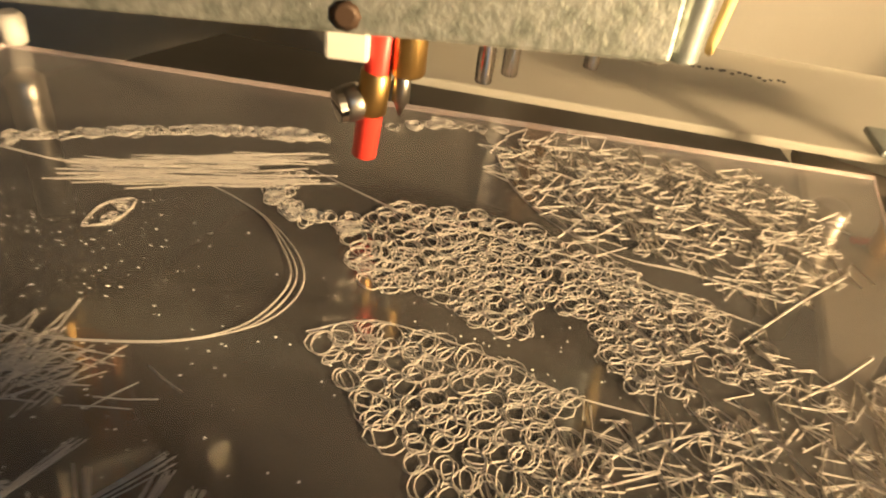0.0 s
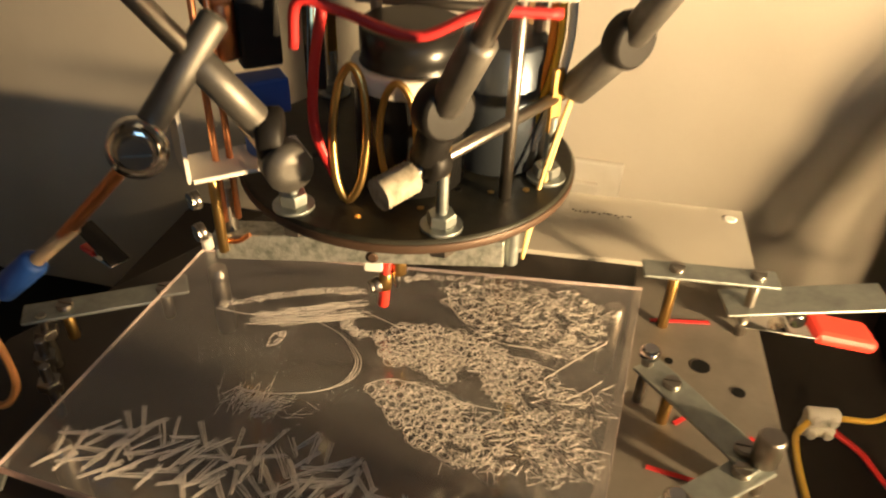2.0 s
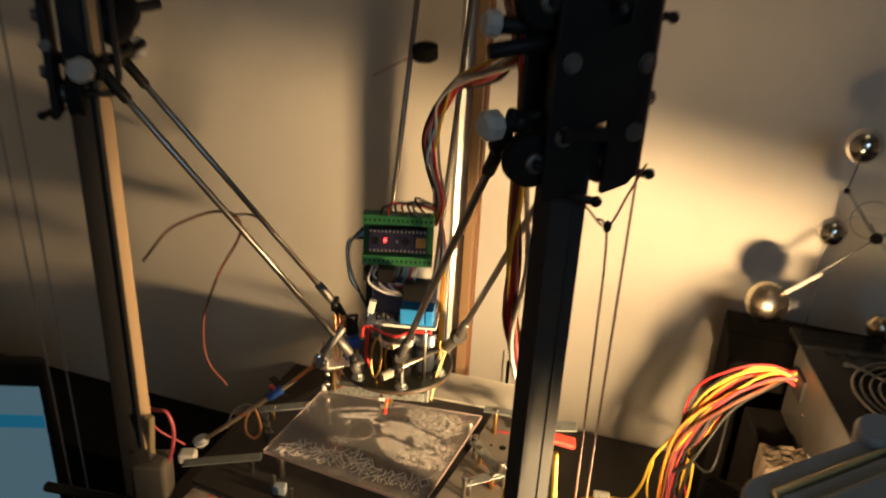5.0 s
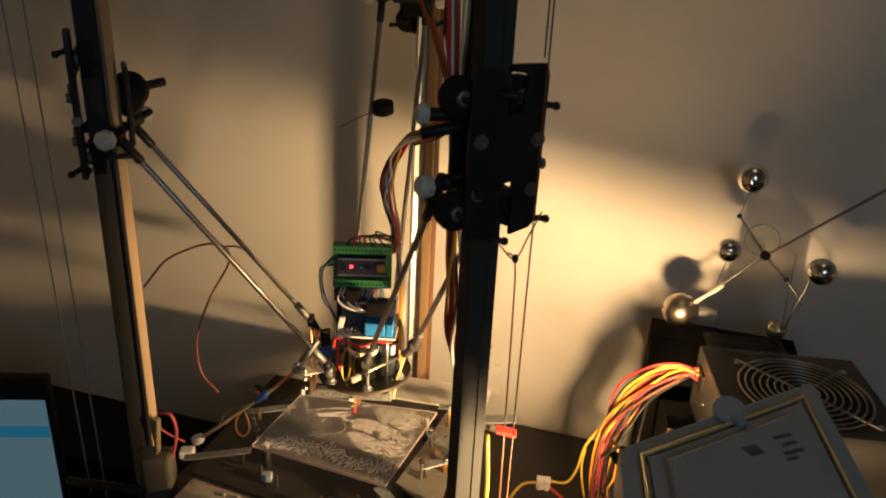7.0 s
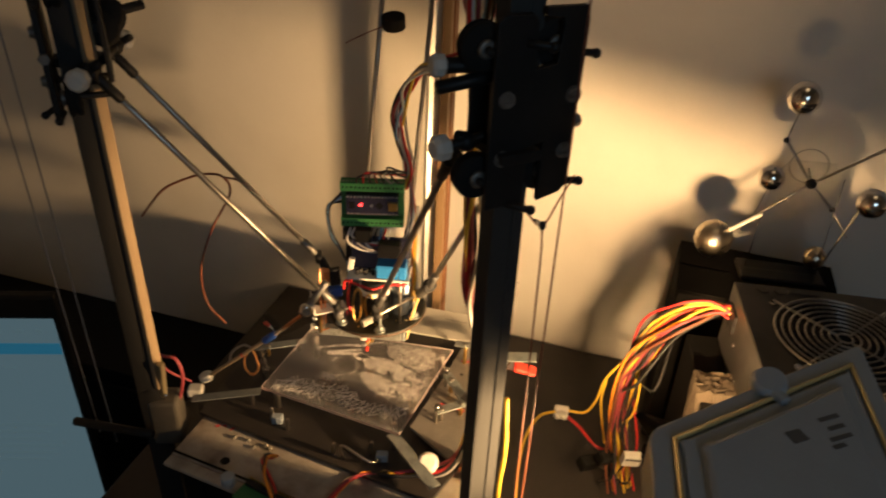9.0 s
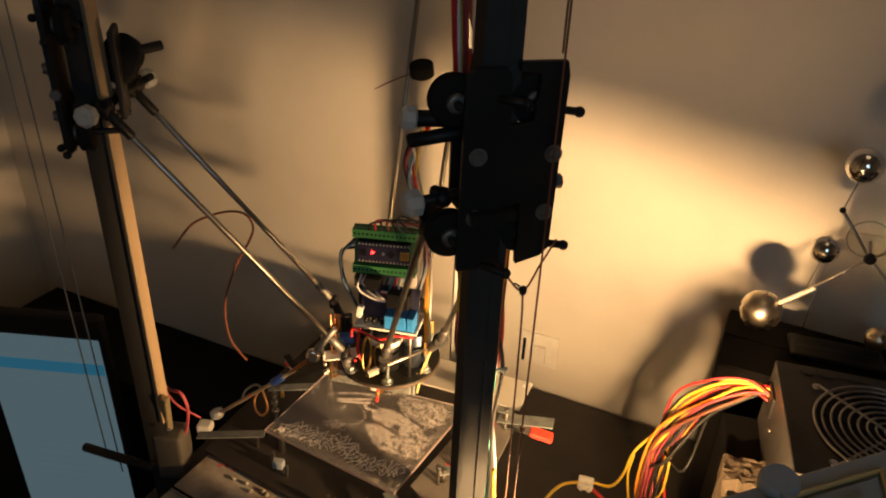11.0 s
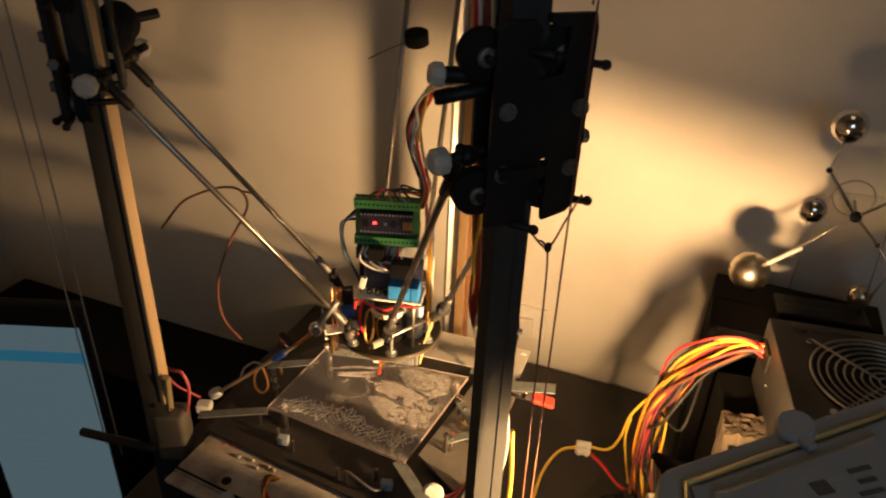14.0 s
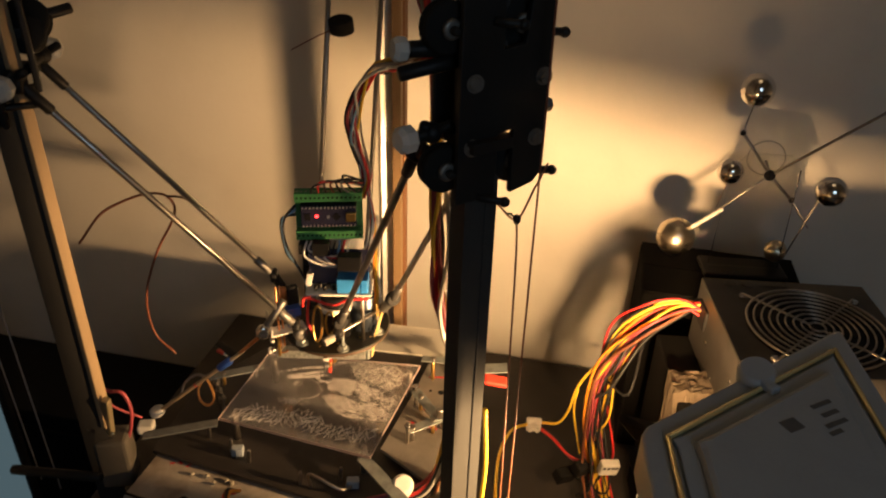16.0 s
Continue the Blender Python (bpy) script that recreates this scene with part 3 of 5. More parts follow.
def spring_clip(m, label, jaw=None):
    t = thing("spring_clip", label, "clip", "red-handled spring clips")
    t.matrix_world = m
    part("upper_jaw", box((0.052, 0.014, 0.0012), pose(0, 0, 0.009, 0, -7), 0.0005), jaw or GALV, t)
    part("lower_jaw", box((0.03, 0.012, 0.0012), pose(-0.006, 0, -0.001, 0, 8), 0.0005), CHROME, t)
    part("handle", box((0.022, 0.013, 0.005), pose(0.016, 0, -0.004, 0, 10), 0.002), RED, t, "red rubber handle")
    part("spring", rod((-0.002, -0.006, 0.004), (-0.002, 0.006, 0.004), 0.003, 14), CHROME, t)


spring_clip(pose(0.139, 0.152, 0.1345, 0, 0, 10), "zinc spring clip with a red rubber handle gripping the base sheet")
spring_clip(pose(-0.112, 0.137, 0.1245, 0, 0, 150) @ Matrix.Scale(0.55, 4), "dark spring clip with a red rubber handle at the base edge", BLACK)

# clear sheet lying behind, its far part lifted
cs = thing("clear_sheet", "spare clear plastic sheet with pen dots lying behind the plate", "plastic sheet")
part("sheet", prism([(-0.005, 0.158), (0.127, 0.168), (0.126, 0.2115), (-0.01, 0.203)], 0.1375, 0.1395, bevel=0.0004), SHEET, cs).visible_shadow = False
part("smudge", lathe([(0.003, 0), (0.002, 0.0003)], pose(0.1205, 0.204, 0.1395), 9), DUST, cs)
for k in range(16):
    part("pen_dot", lathe([(0.0005, 0), (0.0005, 0.0002)], pose(0.06 + k * 0.0015 + random.uniform(-0.0005, 0.0005), 0.1935 + random.uniform(-0.001, 0.001), 0.1395), 6), PAPER, cs)

# ---- the engraved plate ----
plate = thing("engraved_plate", "clear acrylic plate engraved with white loops, zigzags and hatching", "plate")
CORNERS = [(-0.0615, 0.0262), (0.075, 0.0145), (0.0858, 0.136), (-0.057, 0.1185)]
bm = prism(CORNERS, PZ - 0.003, PZ, bevel=0.0003)
ob = part("sheet", bm, [ACRYLIC, ACRYLIC_EDGE], plate)
ob.visible_shadow = False
for f in ob.data.polygons:
    if abs(f.normal.z) < 0.5:
        f.material_index = 1
for x, y in ((-0.052, 0.036), (0.066, 0.026), (0.078, 0.126), (-0.049, 0.112)):
    part("support", rod((x, y, 0.1195), (x, y, PZ - 0.0031), 0.003, 14), STEEL, plate)
wc = thing("corner_peg", "white nylon peg at the plate's far corner", "peg")
part("cap", lathe([(0.002, 0), (0.0022, 0.004), (0.0015, 0.005)], pose(-0.0555, 0.1195, PZ), 12), WHITE, wc)

rng = random.Random(4)
V, FACES = [], []


def stroke(pts, w=0.00019, z=PZ + 0.00006, curved=False):
    pts = [Vector(p) for p in pts]
    if curved:
        fine = []
        for i in range(len(pts) - 1):
            p0, p1, p2, p3 = pts[max(i - 1, 0)], pts[i], pts[i + 1], pts[min(i + 2, len(pts) - 1)]
            for k in range(6):
                t = k / 6
                fine.append(0.5 * (2 * p1 + (p2 - p0) * t + (2 * p0 - 5 * p1 + 4 * p2 - p3) * t * t + (3 * p1 - p0 - 3 * p2 + p3) * t ** 3))
        pts = fine + [pts[-1]]
    base = len(V)
    lift = z + rng.uniform(0, 0.00012)
    for i, p in enumerate(pts):
        d = pts[min(i + 1, len(pts) - 1)] - pts[max(i - 1, 0)]
        d = d.normalized() if d.length else Vector((1, 0))
        s = Vector((-d.y, d.x)) * w * 0.5 * rng.uniform(0.85, 1.15)
        V.extend([(p.x + s.x, p.y + s.y, lift - 0.00004), (p.x, p.y, lift + 0.00005), (p.x - s.x, p.y - s.y, lift - 0.00004)])
    for i in range(len(pts) - 1):
        a = base + 3 * i
        FACES.extend([(a, a + 1, a + 4, a + 3), (a + 1, a + 2, a + 5, a + 4)])


def loop(x, y, r, turns=2.5):
    """A loosely scribbled ring: each lap drifts in place, size and tilt."""
    a0, sq, tilt = rng.uniform(0, 6.28), rng.uniform(0.65, 1.0), rng.uniform(0, 3.14)
    p1, p2, p3 = (rng.uniform(0, 6.28) for _ in range(3))
    n = int(12 * turns)
    pts = []
    for i in range(n + 1):
        a = a0 + i / n * turns * 6.283
        rr = r * (1 + 0.13 * math.sin(1.37 * a + p1) + 0.1 * math.sin(2.6 * a + p2))
        u, v = rr * math.cos(a) + 0.22 * r * math.sin(0.37 * a + p3), rr * sq * math.sin(a) + 0.2 * r * math.cos(0.41 * a + p1)
        pts.append((x + u * math.cos(tilt) - v * math.sin(tilt), y + u * math.sin(tilt) + v * math.cos(tilt)))
    stroke(pts, 0.00014)


def zigzag(x, y, size, n=4):
    a = rng.uniform(0, 6.28)
    pts = []
    for i in range(n):
        pts.append((x + rng.uniform(-0.2, 0.2) * size, y + rng.uniform(-0.2, 0.2) * size))
        a += rng.choice((2.0, 2.6, 2.4, -2.5, -2.1))
        x, y = x + size * math.cos(a), y + size * math.sin(a)
    stroke(pts, 0.00013)
    stroke([(u + rng.uniform(-0.0003, 0.0003), v + rng.uniform(-0.0003, 0.0003)) for u, v in pts], 0.0001)


def bundle(x, y, a, length, n=8, spread=0.0011):
    d, s = Vector((math.cos(a), math.sin(a))), Vector((-math.sin(a), math.cos(a)))
    for i in range(n):
        o = s * rng.uniform(-1, 1) * spread
        k = rng.uniform(0.8, 1.1)
        b = rng.uniform(-0.12, 0.12)
        p0, p1 = Vector((x, y)) + o * 0.6 - d * length * k / 2, Vector((x, y)) + o + s * b * length * 0.3 + d * length * k / 2
        stroke([p0, p0.lerp(p1, 0.5) + s * rng.uniform(-0.0002, 0.0002), p1], 0.00017)


def on_line(path, s):
    """A point at the share s of a path of (x, y, half width)."""
    k = min(int(s * (len(path) - 1)), len(path) - 2)
    u = s * (len(path) - 1) - k
    return [path[k][j] * (1 - u) + path[k + 1][j] * u for j in range(3)]


def along_band(path, count, make, gap=0.0):
    kept = []
    for i in range(count * (6 if gap else 1)):
        if gap and len(kept) >= count:
            break
        s = rng.random()
        x, y, w = on_line(path, s)
        x2, y2, _ = on_line(path, min(s + 0.02, 1))
        x1, y1, _ = on_line(path, max(s - 0.02, 0))
        d = Vector((x2 - x1, y2 - y1)).normalized()
        o = rng.uniform(-1, 1) * w
        p = Vector((x - d.y * o, y + d.x * o))
        if gap and any((p - q).length < gap for q in kept):
            continue
        kept.append(p)
        make(p.x, p.y, s)


def inside(x, y, outline):
    hit = False
    for (x0, y0), (x1, y1) in zip(outline, outline[1:] + outline[:1]):
        if (y0 > y) != (y1 > y) and x < x0 + (x1 - x0) * (y - y0) / (y1 - y0):
            hit = not hit
    return hit


def fill(outline, gap, make, count=900):
    """Scatter strokes inside an outline, no closer together than the gap."""
    kept = []
    lo_x, hi_x = min(p[0] for p in outline), max(p[0] for p in outline)
    lo_y, hi_y = min(p[1] for p in outline), max(p[1] for p in outline)
    for i in range(count * 14):
        x, y = rng.uniform(lo_x, hi_x), rng.uniform(lo_y, hi_y)
        if inside(x, y, outline) and all((x - u) ** 2 + (y - v) ** 2 > gap * gap for u, v in kept):
            kept.append((x, y))
            make(x, y)
            if len(kept) >= count:
                break


MIDDLE = [(0.011, 0.092), (0.016, 0.098), (0.025, 0.1005), (0.036, 0.099), (0.047, 0.095), (0.057, 0.092), (0.066, 0.086), (0.064, 0.081), (0.051, 0.082), (0.056, 0.075),
          (0.048, 0.076), (0.043, 0.085), (0.037, 0.088), (0.036, 0.081), (0.033, 0.079), (0.024, 0.083), (0.017, 0.082)]
LOWER = [(0.0155, 0.0715), (0.018, 0.075), (0.031, 0.0755), (0.039, 0.0735), (0.048, 0.0705), (0.0595, 0.0755), (0.07, 0.083), (0.0755, 0.0885), (0.075, 0.057), (0.057, 0.053), (0.045, 0.0525), (0.031, 0.0575), (0.02, 0.066)]
UPPER = [(0.026, 0.117), (0.027, 0.123), (0.044, 0.1255), (0.065, 0.1255), (0.0735, 0.123), (0.076, 0.11), (0.074, 0.105), (0.067, 0.096), (0.053, 0.0985), (0.039, 0.101), (0.03, 0.109)]
fill(MIDDLE, 0.0016, lambda x, y: loop(x, y, rng.uniform(0.0011, 0.0018), rng.uniform(1.3, 2.6)) if x < 0.05 or rng.random() < 0.5 else zigzag(x, y, rng.uniform(0.0025, 0.0045), 4))
fill(LOWER, 0.00185, lambda x, y: loop(x, y, rng.uniform(0.0011, 0.0019)) if x < 0.041 + rng.uniform(-0.006, 0.006) or rng.random() < 0.12 else zigzag(x, y, rng.uniform(0.003, 0.0055), 4))
fill(UPPER, 0.00175, lambda x, y: zigzag(x, y, rng.uniform(0.0026, 0.0048), 4) if rng.random() < 0.75 else loop(x, y, rng.uniform(0.0008, 0.0013), 1.6))
along_band([(0.01, 0.118, 0.0004), (0.016, 0.1225, 0.0006), (0.026, 0.124, 0.001)], 16, lambda x, y, s: loop(x, y, 0.0011, 1.8))
along_band([(-0.022, 0.0915, 0.0022), (-0.011, 0.0955, 0.0042), (0.0, 0.101, 0.0045)], 95, lambda x, y, s: stroke(
    [(x - 0.0062, y - 0.0024 + rng.gauss(0, 0.0005)), (x, y + rng.uniform(-0.0003, 0.0005)), (x + 0.0062, y + 0.0026 + rng.gauss(0, 0.0004))], 0.00014))
along_band([(-0.038, 0.093, 0.0005), (-0.025, 0.101, 0.0005), (-0.012, 0.1075, 0.0006), (0.001, 0.111, 0.0006)], 70, lambda x, y, s: loop(x, y, rng.uniform(0.0008, 0.0014), 1.8))
along_band([(0.001, 0.1, 0.0025), (0.0005, 0.095, 0.0012), (0.005, 0.091, 0.0008), (0.012, 0.0925, 0.0012)], 34, lambda x, y, s: loop(x, y, 0.0011, 2.0))
for k in range(3):
    o, q = rng.uniform(-0.00025, 0.00025), -0.0006 * k
    stroke([(-0.008, 0.0935), (-0.004 + o, 0.0922), (0.0015 + o, 0.0895), (0.007 + o + q, 0.085), (0.01 + o + q, 0.0805), (0.0102 + o + q, 0.0758), (0.008 + q, 0.071 + o), (0.002, 0.0668 + o - q * 0.4), (-0.005, 0.0643 + o - q * 0.4), (-0.012, 0.063 + o), (-0.019, 0.0632 + o)], 0.00018, curved=True)
    stroke([(-0.0385, 0.0915 + o), (-0.03, 0.0912), (-0.021, 0.0922 + o)], 0.00016)
for k in range(2):
    stroke([(0.0135 + k * 0.0003, 0.0725), (0.019, 0.0762 + k * 0.0002), (0.026, 0.0765), (0.034, 0.0752), (0.041, 0.073), (0.051, 0.0728)], 0.00018, curved=True)
    stroke([(0.0265, 0.1165 + k * 0.0003), (0.03, 0.109), (0.037, 0.102), (0.046, 0.0982), (0.055, 0.098 + k * 0.0003), (0.066, 0.0965)], 0.00018, curved=True)
    stroke([(0.003, 0.102), (0.016, 0.0972 + k * 0.0002), (0.039, 0.096), (0.063, 0.091)], 0.00018)
    stroke([(0.06, 0.087), (0.068, 0.097), (0.076, 0.106 + k * 0.0004)], 0.00034)
    stroke([(0.0655, 0.08), (0.071, 0.085), (0.0755, 0.09 + k * 0.0004)], 0.0003)
for k in range(3):
    stroke([(-0.0175, 0.08), (-0.0178, 0.0835 + k * 0.0003), (-0.0168, 0.086), (-0.0148, 0.0872 - k * 0.0005), (-0.0142, 0.0845), (-0.0156 + k * 0.0004, 0.0815), (-0.0175, 0.08)], 0.00015, curved=True)
fill([(-0.0162, 0.082), (-0.0162, 0.0855), (-0.0145, 0.087), (-0.0144, 0.083)], 0.0005, lambda x, y: loop(x, y, 0.0006, 2), 6)
for k in range(120):
    a = rng.uniform(0.2, 1.9)
    x, y = -0.0115 + rng.gauss(0, 0.0048), 0.0598 + rng.gauss(0, 0.002)
    bundle(x, y, a + (x + 0.0115) * -70, 0.0055, 1, 0.0004)
STICKS = [(-0.053, 0.031), (-0.053, 0.037), (-0.038, 0.047), (-0.025, 0.0475), (-0.012, 0.046), (0.006, 0.0515), (0.0145, 0.048), (0.024, 0.045), (0.012, 0.034), (-0.016, 0.0305), (-0.035, 0.031)]
fill(STICKS, 0.003, lambda x, y: bundle(x, y, rng.choice((1.1, 1.35, 0.8, 0.25, 1.75, 2.3)) + rng.gauss(0, 0.15), rng.uniform(0.006, 0.0105), 9, 0.0008), 200)
fill([(0.012, 0.03), (0.02, 0.042), (0.036, 0.0385), (0.05, 0.041), (0.066, 0.046), (0.071, 0.044), (0.07, 0.03), (0.05, 0.0265), (0.028, 0.0265)], 0.003,
     lambda x, y: bundle(x, y, rng.choice((1.2, 0.9, 0.4, 1.8, 2.4)) + rng.gauss(0, 0.2), rng.uniform(0.005, 0.0085), 9, 0.0008), 110)
me = bpy.data.meshes.new("engraving")
me.from_pydata(V, [], FACES)
me.materials.append(SCRATCH)
eng = new("engraving", me)
eng.parent = plate
tagged(eng, "white engraved loops, zigzags and strokes", kind="stuff")
V, FACES = [], []
for k in range(420):
    x, y = rng.choice(((-0.015, 0.08), (0.03, 0.078), (0.0, 0.06), (0.058, 0.073), (-0.03, 0.075)))
    x, y, r = x + rng.gauss(0, 0.008), y + rng.gauss(0, 0.006), rng.uniform(0.00004, 0.00013)
    n = len(V)
    V.extend([(x - r, y - r, PZ + 0.00005), (x + r, y - r, PZ + 0.00005), (x + r, y + r, PZ + 0.00005), (x - r, y + r, PZ + 0.00005), (x, y, PZ + 0.0002)])
    FACES.extend([(n, n + 1, n + 4), (n + 1, n + 2, n + 4), (n + 2, n + 3, n + 4), (n + 3, n, n + 4)])
me = bpy.data.meshes.new("chips")
me.from_pydata(V, [], FACES)
me.materials.append(DUST)
chips = tagged(new("engraving_chips", me), "tiny white acrylic chips scattered on the plate", "dust", kind="stuff")

# ---- the moving head ----
DC, DZ = Vector((0.0125, 0.1205)), 0.1965
head = thing("tool_head", "round dark laminate platform carrying the motor, joints and engraving tip", "tool head")
part("platform", lathe([(0.0458, DZ - 0.0036), (0.0465, DZ - 0.003), (0.0465, DZ - 0.0008), (0.0458, DZ)], pose(DC.x, DC.y, 0), 64), [DISC], head)
part("rim", lathe([(0.0467, DZ - 0.0034), (0.0469, DZ - 0.003), (0.0469, DZ - 0.0012), (0.0467, DZ - 0.001)], pose(DC.x, DC.y, 0), 64), COPPER_RIM, head, "copper-coloured cut edge")
for k in range(14):
    a, r = 3.6 + k * 0.21, 0.026 + 0.012 * (k % 3) / 2
    part("drilled_hole", lathe([(0.0009, 0), (0.0009, 0.0002)], pose(DC.x + r * math.cos(a), DC.y + r * math.sin(a), DZ + 0.00005), 8), BRASS if k % 3 else FANBLACK, head)


def stud(x, y, up=0.018, flat=True):
    t = part("stud", thread((x, y, DZ - 0.004), (x, y, DZ + up), 0.0015), GALV, head)
    part("washer", lathe([(0.0052, 0), (0.0052, 0.0009)], pose(x, y, DZ), 24), GALV, t)
    part("nut", hexnut((x, y, DZ + 0.001), (0, 0, 1), 0.0036, 0.003), GALV, t)
    part("lower_nut", hexnut((x, y, DZ - 0.0072), (0, 0, 1), 0.0036, 0.003), STEEL, t)
    if flat:
        part("brass_lug", box((0.0032, 0.0014, 0.017), pose(x, y, DZ + up + 0.004, 0, 0, 40), 0.0003), BRASS, t, "flat brass lug")


stud(0.0305, 0.084)
stud(0.052, 0.1145)
stud(-0.0065, 0.083, 0.012, False)
stud(-0.02, 0.15, 0.014)
stud(0.04, 0.152, 0.014)
for a, b, r, mat, nm in (((0.0225, 0.0715, 0.214), (0.0545, 0.1195, 0.2195), 0.0016, STEEL, "axle"), ((-0.0055, 0.0765, 0.2135), (-0.03, 0.1, 0.2165), 0.0032, STEEL, "axle"),
                         ((-0.012, 0.15, 0.228), (0.036, 0.152, 0.228), 0.0016, STEEL, "axle")):
    part(nm, rod(a, b, r), mat, head)
part("joint_link", rod((0.0665, 0.1112, 0.2355), (0.0555, 0.1168, 0.2205), 0.0042, 14), DULL, head)
part("joint_link", rod((-0.0395, 0.111, 0.2425), (-0.029, 0.105, 0.234), 0.004, 14), BLACK, head)
part("joint_link", rod((0.031, 0.0775, 0.229), (0.028, 0.079, 0.2165), 0.004, 14), BLACK, head)
prof = []
for k in range(9):
    prof += [(0.0034, k * 0.0011), (0.0038, k * 0.0011 + 0.0005)]
part("ribbed_sleeve", lathe(prof, along((0.0255, 0.0755, 0.2142), (0.019, 0.067, 0.2125))[0], 18), DIRTY, head, "pale ribbed plastic sleeve")
part("joint_eye", lathe([(0.002, -0.0035), (0.0055, -0.003), (0.0055, 0.003), (0.002, 0.0035)], along((-0.0035, 0.0745, 0.213), (-0.0012, 0.072, 0.2128))[0], 20), DULL, head)
part("joint_eye", lathe([(0.0035, -0.003), (0.0048, -0.002), (0.0048, 0.002), (0.0035, 0.003)], along((0.0285, 0.0795, 0.2165), (0.03, 0.082, 0.2165))[0], 20), BLACK, head)
part("motor", lathe([(0.0125, 0), (0.014, 0.001), (0.014, 0.03), (0.012, 0.033), (0.0125, 0.034), (0.0125, 0.041)], pose(0.017, 0.106, DZ), 28), material("motor_can", (0.05, 0.05, 0.05), 0.25, 0.8, grain=0.2, scale=200), head, "dark motor can")
part("clamp_band", lathe([(0.0143, 0), (0.0147, 0.0004), (0.0147, 0.0046), (0.0143, 0.005)], pose(0.017, 0.106, DZ + 0.027), 28), WHITE, head, "white plastic band")
part("second_motor", lathe([(0.011, 0), (0.012, 0.001), (0.012, 0.034), (0.011, 0.035)], pose(0.037, 0.122, DZ), 24), material("blue_grey_can", (0.1, 0.12, 0.15), 0.3, 0.8, grain=0.2, scale=200), head)
part("wire_coil", tube([(0.006 + 0.0095 * math.cos(k * 0.785) * 0.45, 0.0905 + 0.003 * math.sin(k * 0.785), DZ + 0.0175 + 0.016 * math.sin(k * 0.785)) for k in range(8)], 0.0011, closed=True), BRASS, head, "loop of brass wire")
part("wire_coil", tube([(0.018 + 0.0045 * math.cos(k * 0.785), 0.0905, DZ + 0.018 + 0.014 * math.sin(k * 0.785)) for k in range(8)], 0.0009, closed=True), BRASS, head)
for x, y in ((0.043, 0.101), (0.05, 0.121), (0.004, 0.12), (0.045, 0.127)):
    part("spacer", rod((x, y, DZ), (x, y, 0.2505), 0.0016, 10), STEEL, head)

# side bracket with copper wires and blue parts
sb2 = part("side_bracket", box((0.03, 0.014, 0.0012), pose(-0.0225, 0.0925, DZ + 0.0058, 0, 0, 40), 0.0003), WHITE, head, "white angle bracket")
part("bracket_flange", box((0.0012, 0.014, 0.02), pose(-0.035, 0.083, DZ + 0.0152, 0, 0, 40), 0.0003), WHITE, sb2)
for k, (x, y) in enumerate(((-0.029, 0.0885), (-0.0265, 0.091))):
    part("copper_wire", rod((x, y, DZ - 0.012), (x, y, DZ + 0.05), 0.0009, 8), COPPER, sb2, "bare copper wire")
part("capacitor", lathe([(0.004, 0), (0.0043, 0.0005), (0.0043, 0.007), (0.004, 0.0075)], pose(-0.02, 0.097, DZ + 0.0065), 18), BLUE, sb2, "blue component")
part("terminal_block", box((0.012, 0.008, 0.009), pose(-0.019, 0.098, DZ + 0.022, 0, 0, 40), 0.0006), BLUE, sb2)
part("winding", lathe([(0.003, 0), (0.0036, 0.001), (0.0036, 0.013), (0.003, 0.014)], pose(-0.026, 0.0955, DZ + 0.031), 14), COPPER, sb2, "small copper winding")
part("winding_core", box((0.01, 0.006, 0.017), pose(-0.0195, 0.1, DZ + 0.037, 0, 0, 40), 0.0008), BLACK, sb2)
part("post_pin", rod((-0.03, 0.087, DZ - 0.021), (-0.03, 0.087, DZ + 0.005), 0.0014, 10), BRASS, sb2)
for z in (-0.004, -0.014):
    part("slotted_screw", slotted((-0.034, 0.0855, DZ + z), (-0.6, -0.8, 0), 0.0026, 0.0025), STEEL, sb2)
part("copper_tail", tube([(-0.03, 0.088, DZ - 0.018), (-0.026, 0.088, DZ - 0.0175), (-0.0225, 0.0885, DZ - 0.015)], 0.0007), COPPER, sb2)

# folded zinc arm and the engraving tip below the platform
arm = part("tool_arm", box((0.079, 0.0075, 0.0082), pose(0.005, 0.0975, 0.1777, 0, -2.6, 9.0), 0.0006), ZINC, head, "folded zinc arm, worn")
part("rust_spot", lathe([(0.0018, 0), (0.001, 0.0002)], pose(0.0095, 0.0943, 0.176, 90, 0, 9), 9), COPPER_RIM, arm)
for x, y in ((0.043, 0.106), (-0.03, 0.092)):
    part("arm_stud", thread((x, y, 0.1735), (x, y, DZ - 0.003), 0.0024), STEEL, arm)
part("spring_stud", thread((0.046, 0.1035, 0.175), (0.046, 0.1035, 0.193), 0.0021), GALV, arm)
part("rubber_band", tube([(0.049, 0.105, 0.176), (0.0515, 0.109, 0.2), (0.0575, 0.122, 0.226), (0.0525, 0.112, 0.2)], 0.0006, 6, closed=True), material("rubber_band", (0.75, 0.55, 0.22), 0.6), arm, "stretched yellow rubber band")
tip = part("tip_holder", lathe([(0.0019, 0), (0.0021, 0.0003), (0.0021, 0.0085), (0.0019, 0.009)], pose(0.0158, 0.0993, 0.1685), 18), BRASS, head, "brass holder tube")
part("steel_tip", lathe([(0.0002, 0), (0.0007, 0.0015), (0.0011, 0.002), (0.0011, 0.007)], pose(0.0152, 0.0993, 0.1628), 14), STEEL, tip)
part("red_sleeve", rod((0.0112, 0.0985, 0.1567), (0.0128, 0.0985, 0.1742), 0.0016, 16, edge=0.0001), RED, tip, "red plastic sleeve")
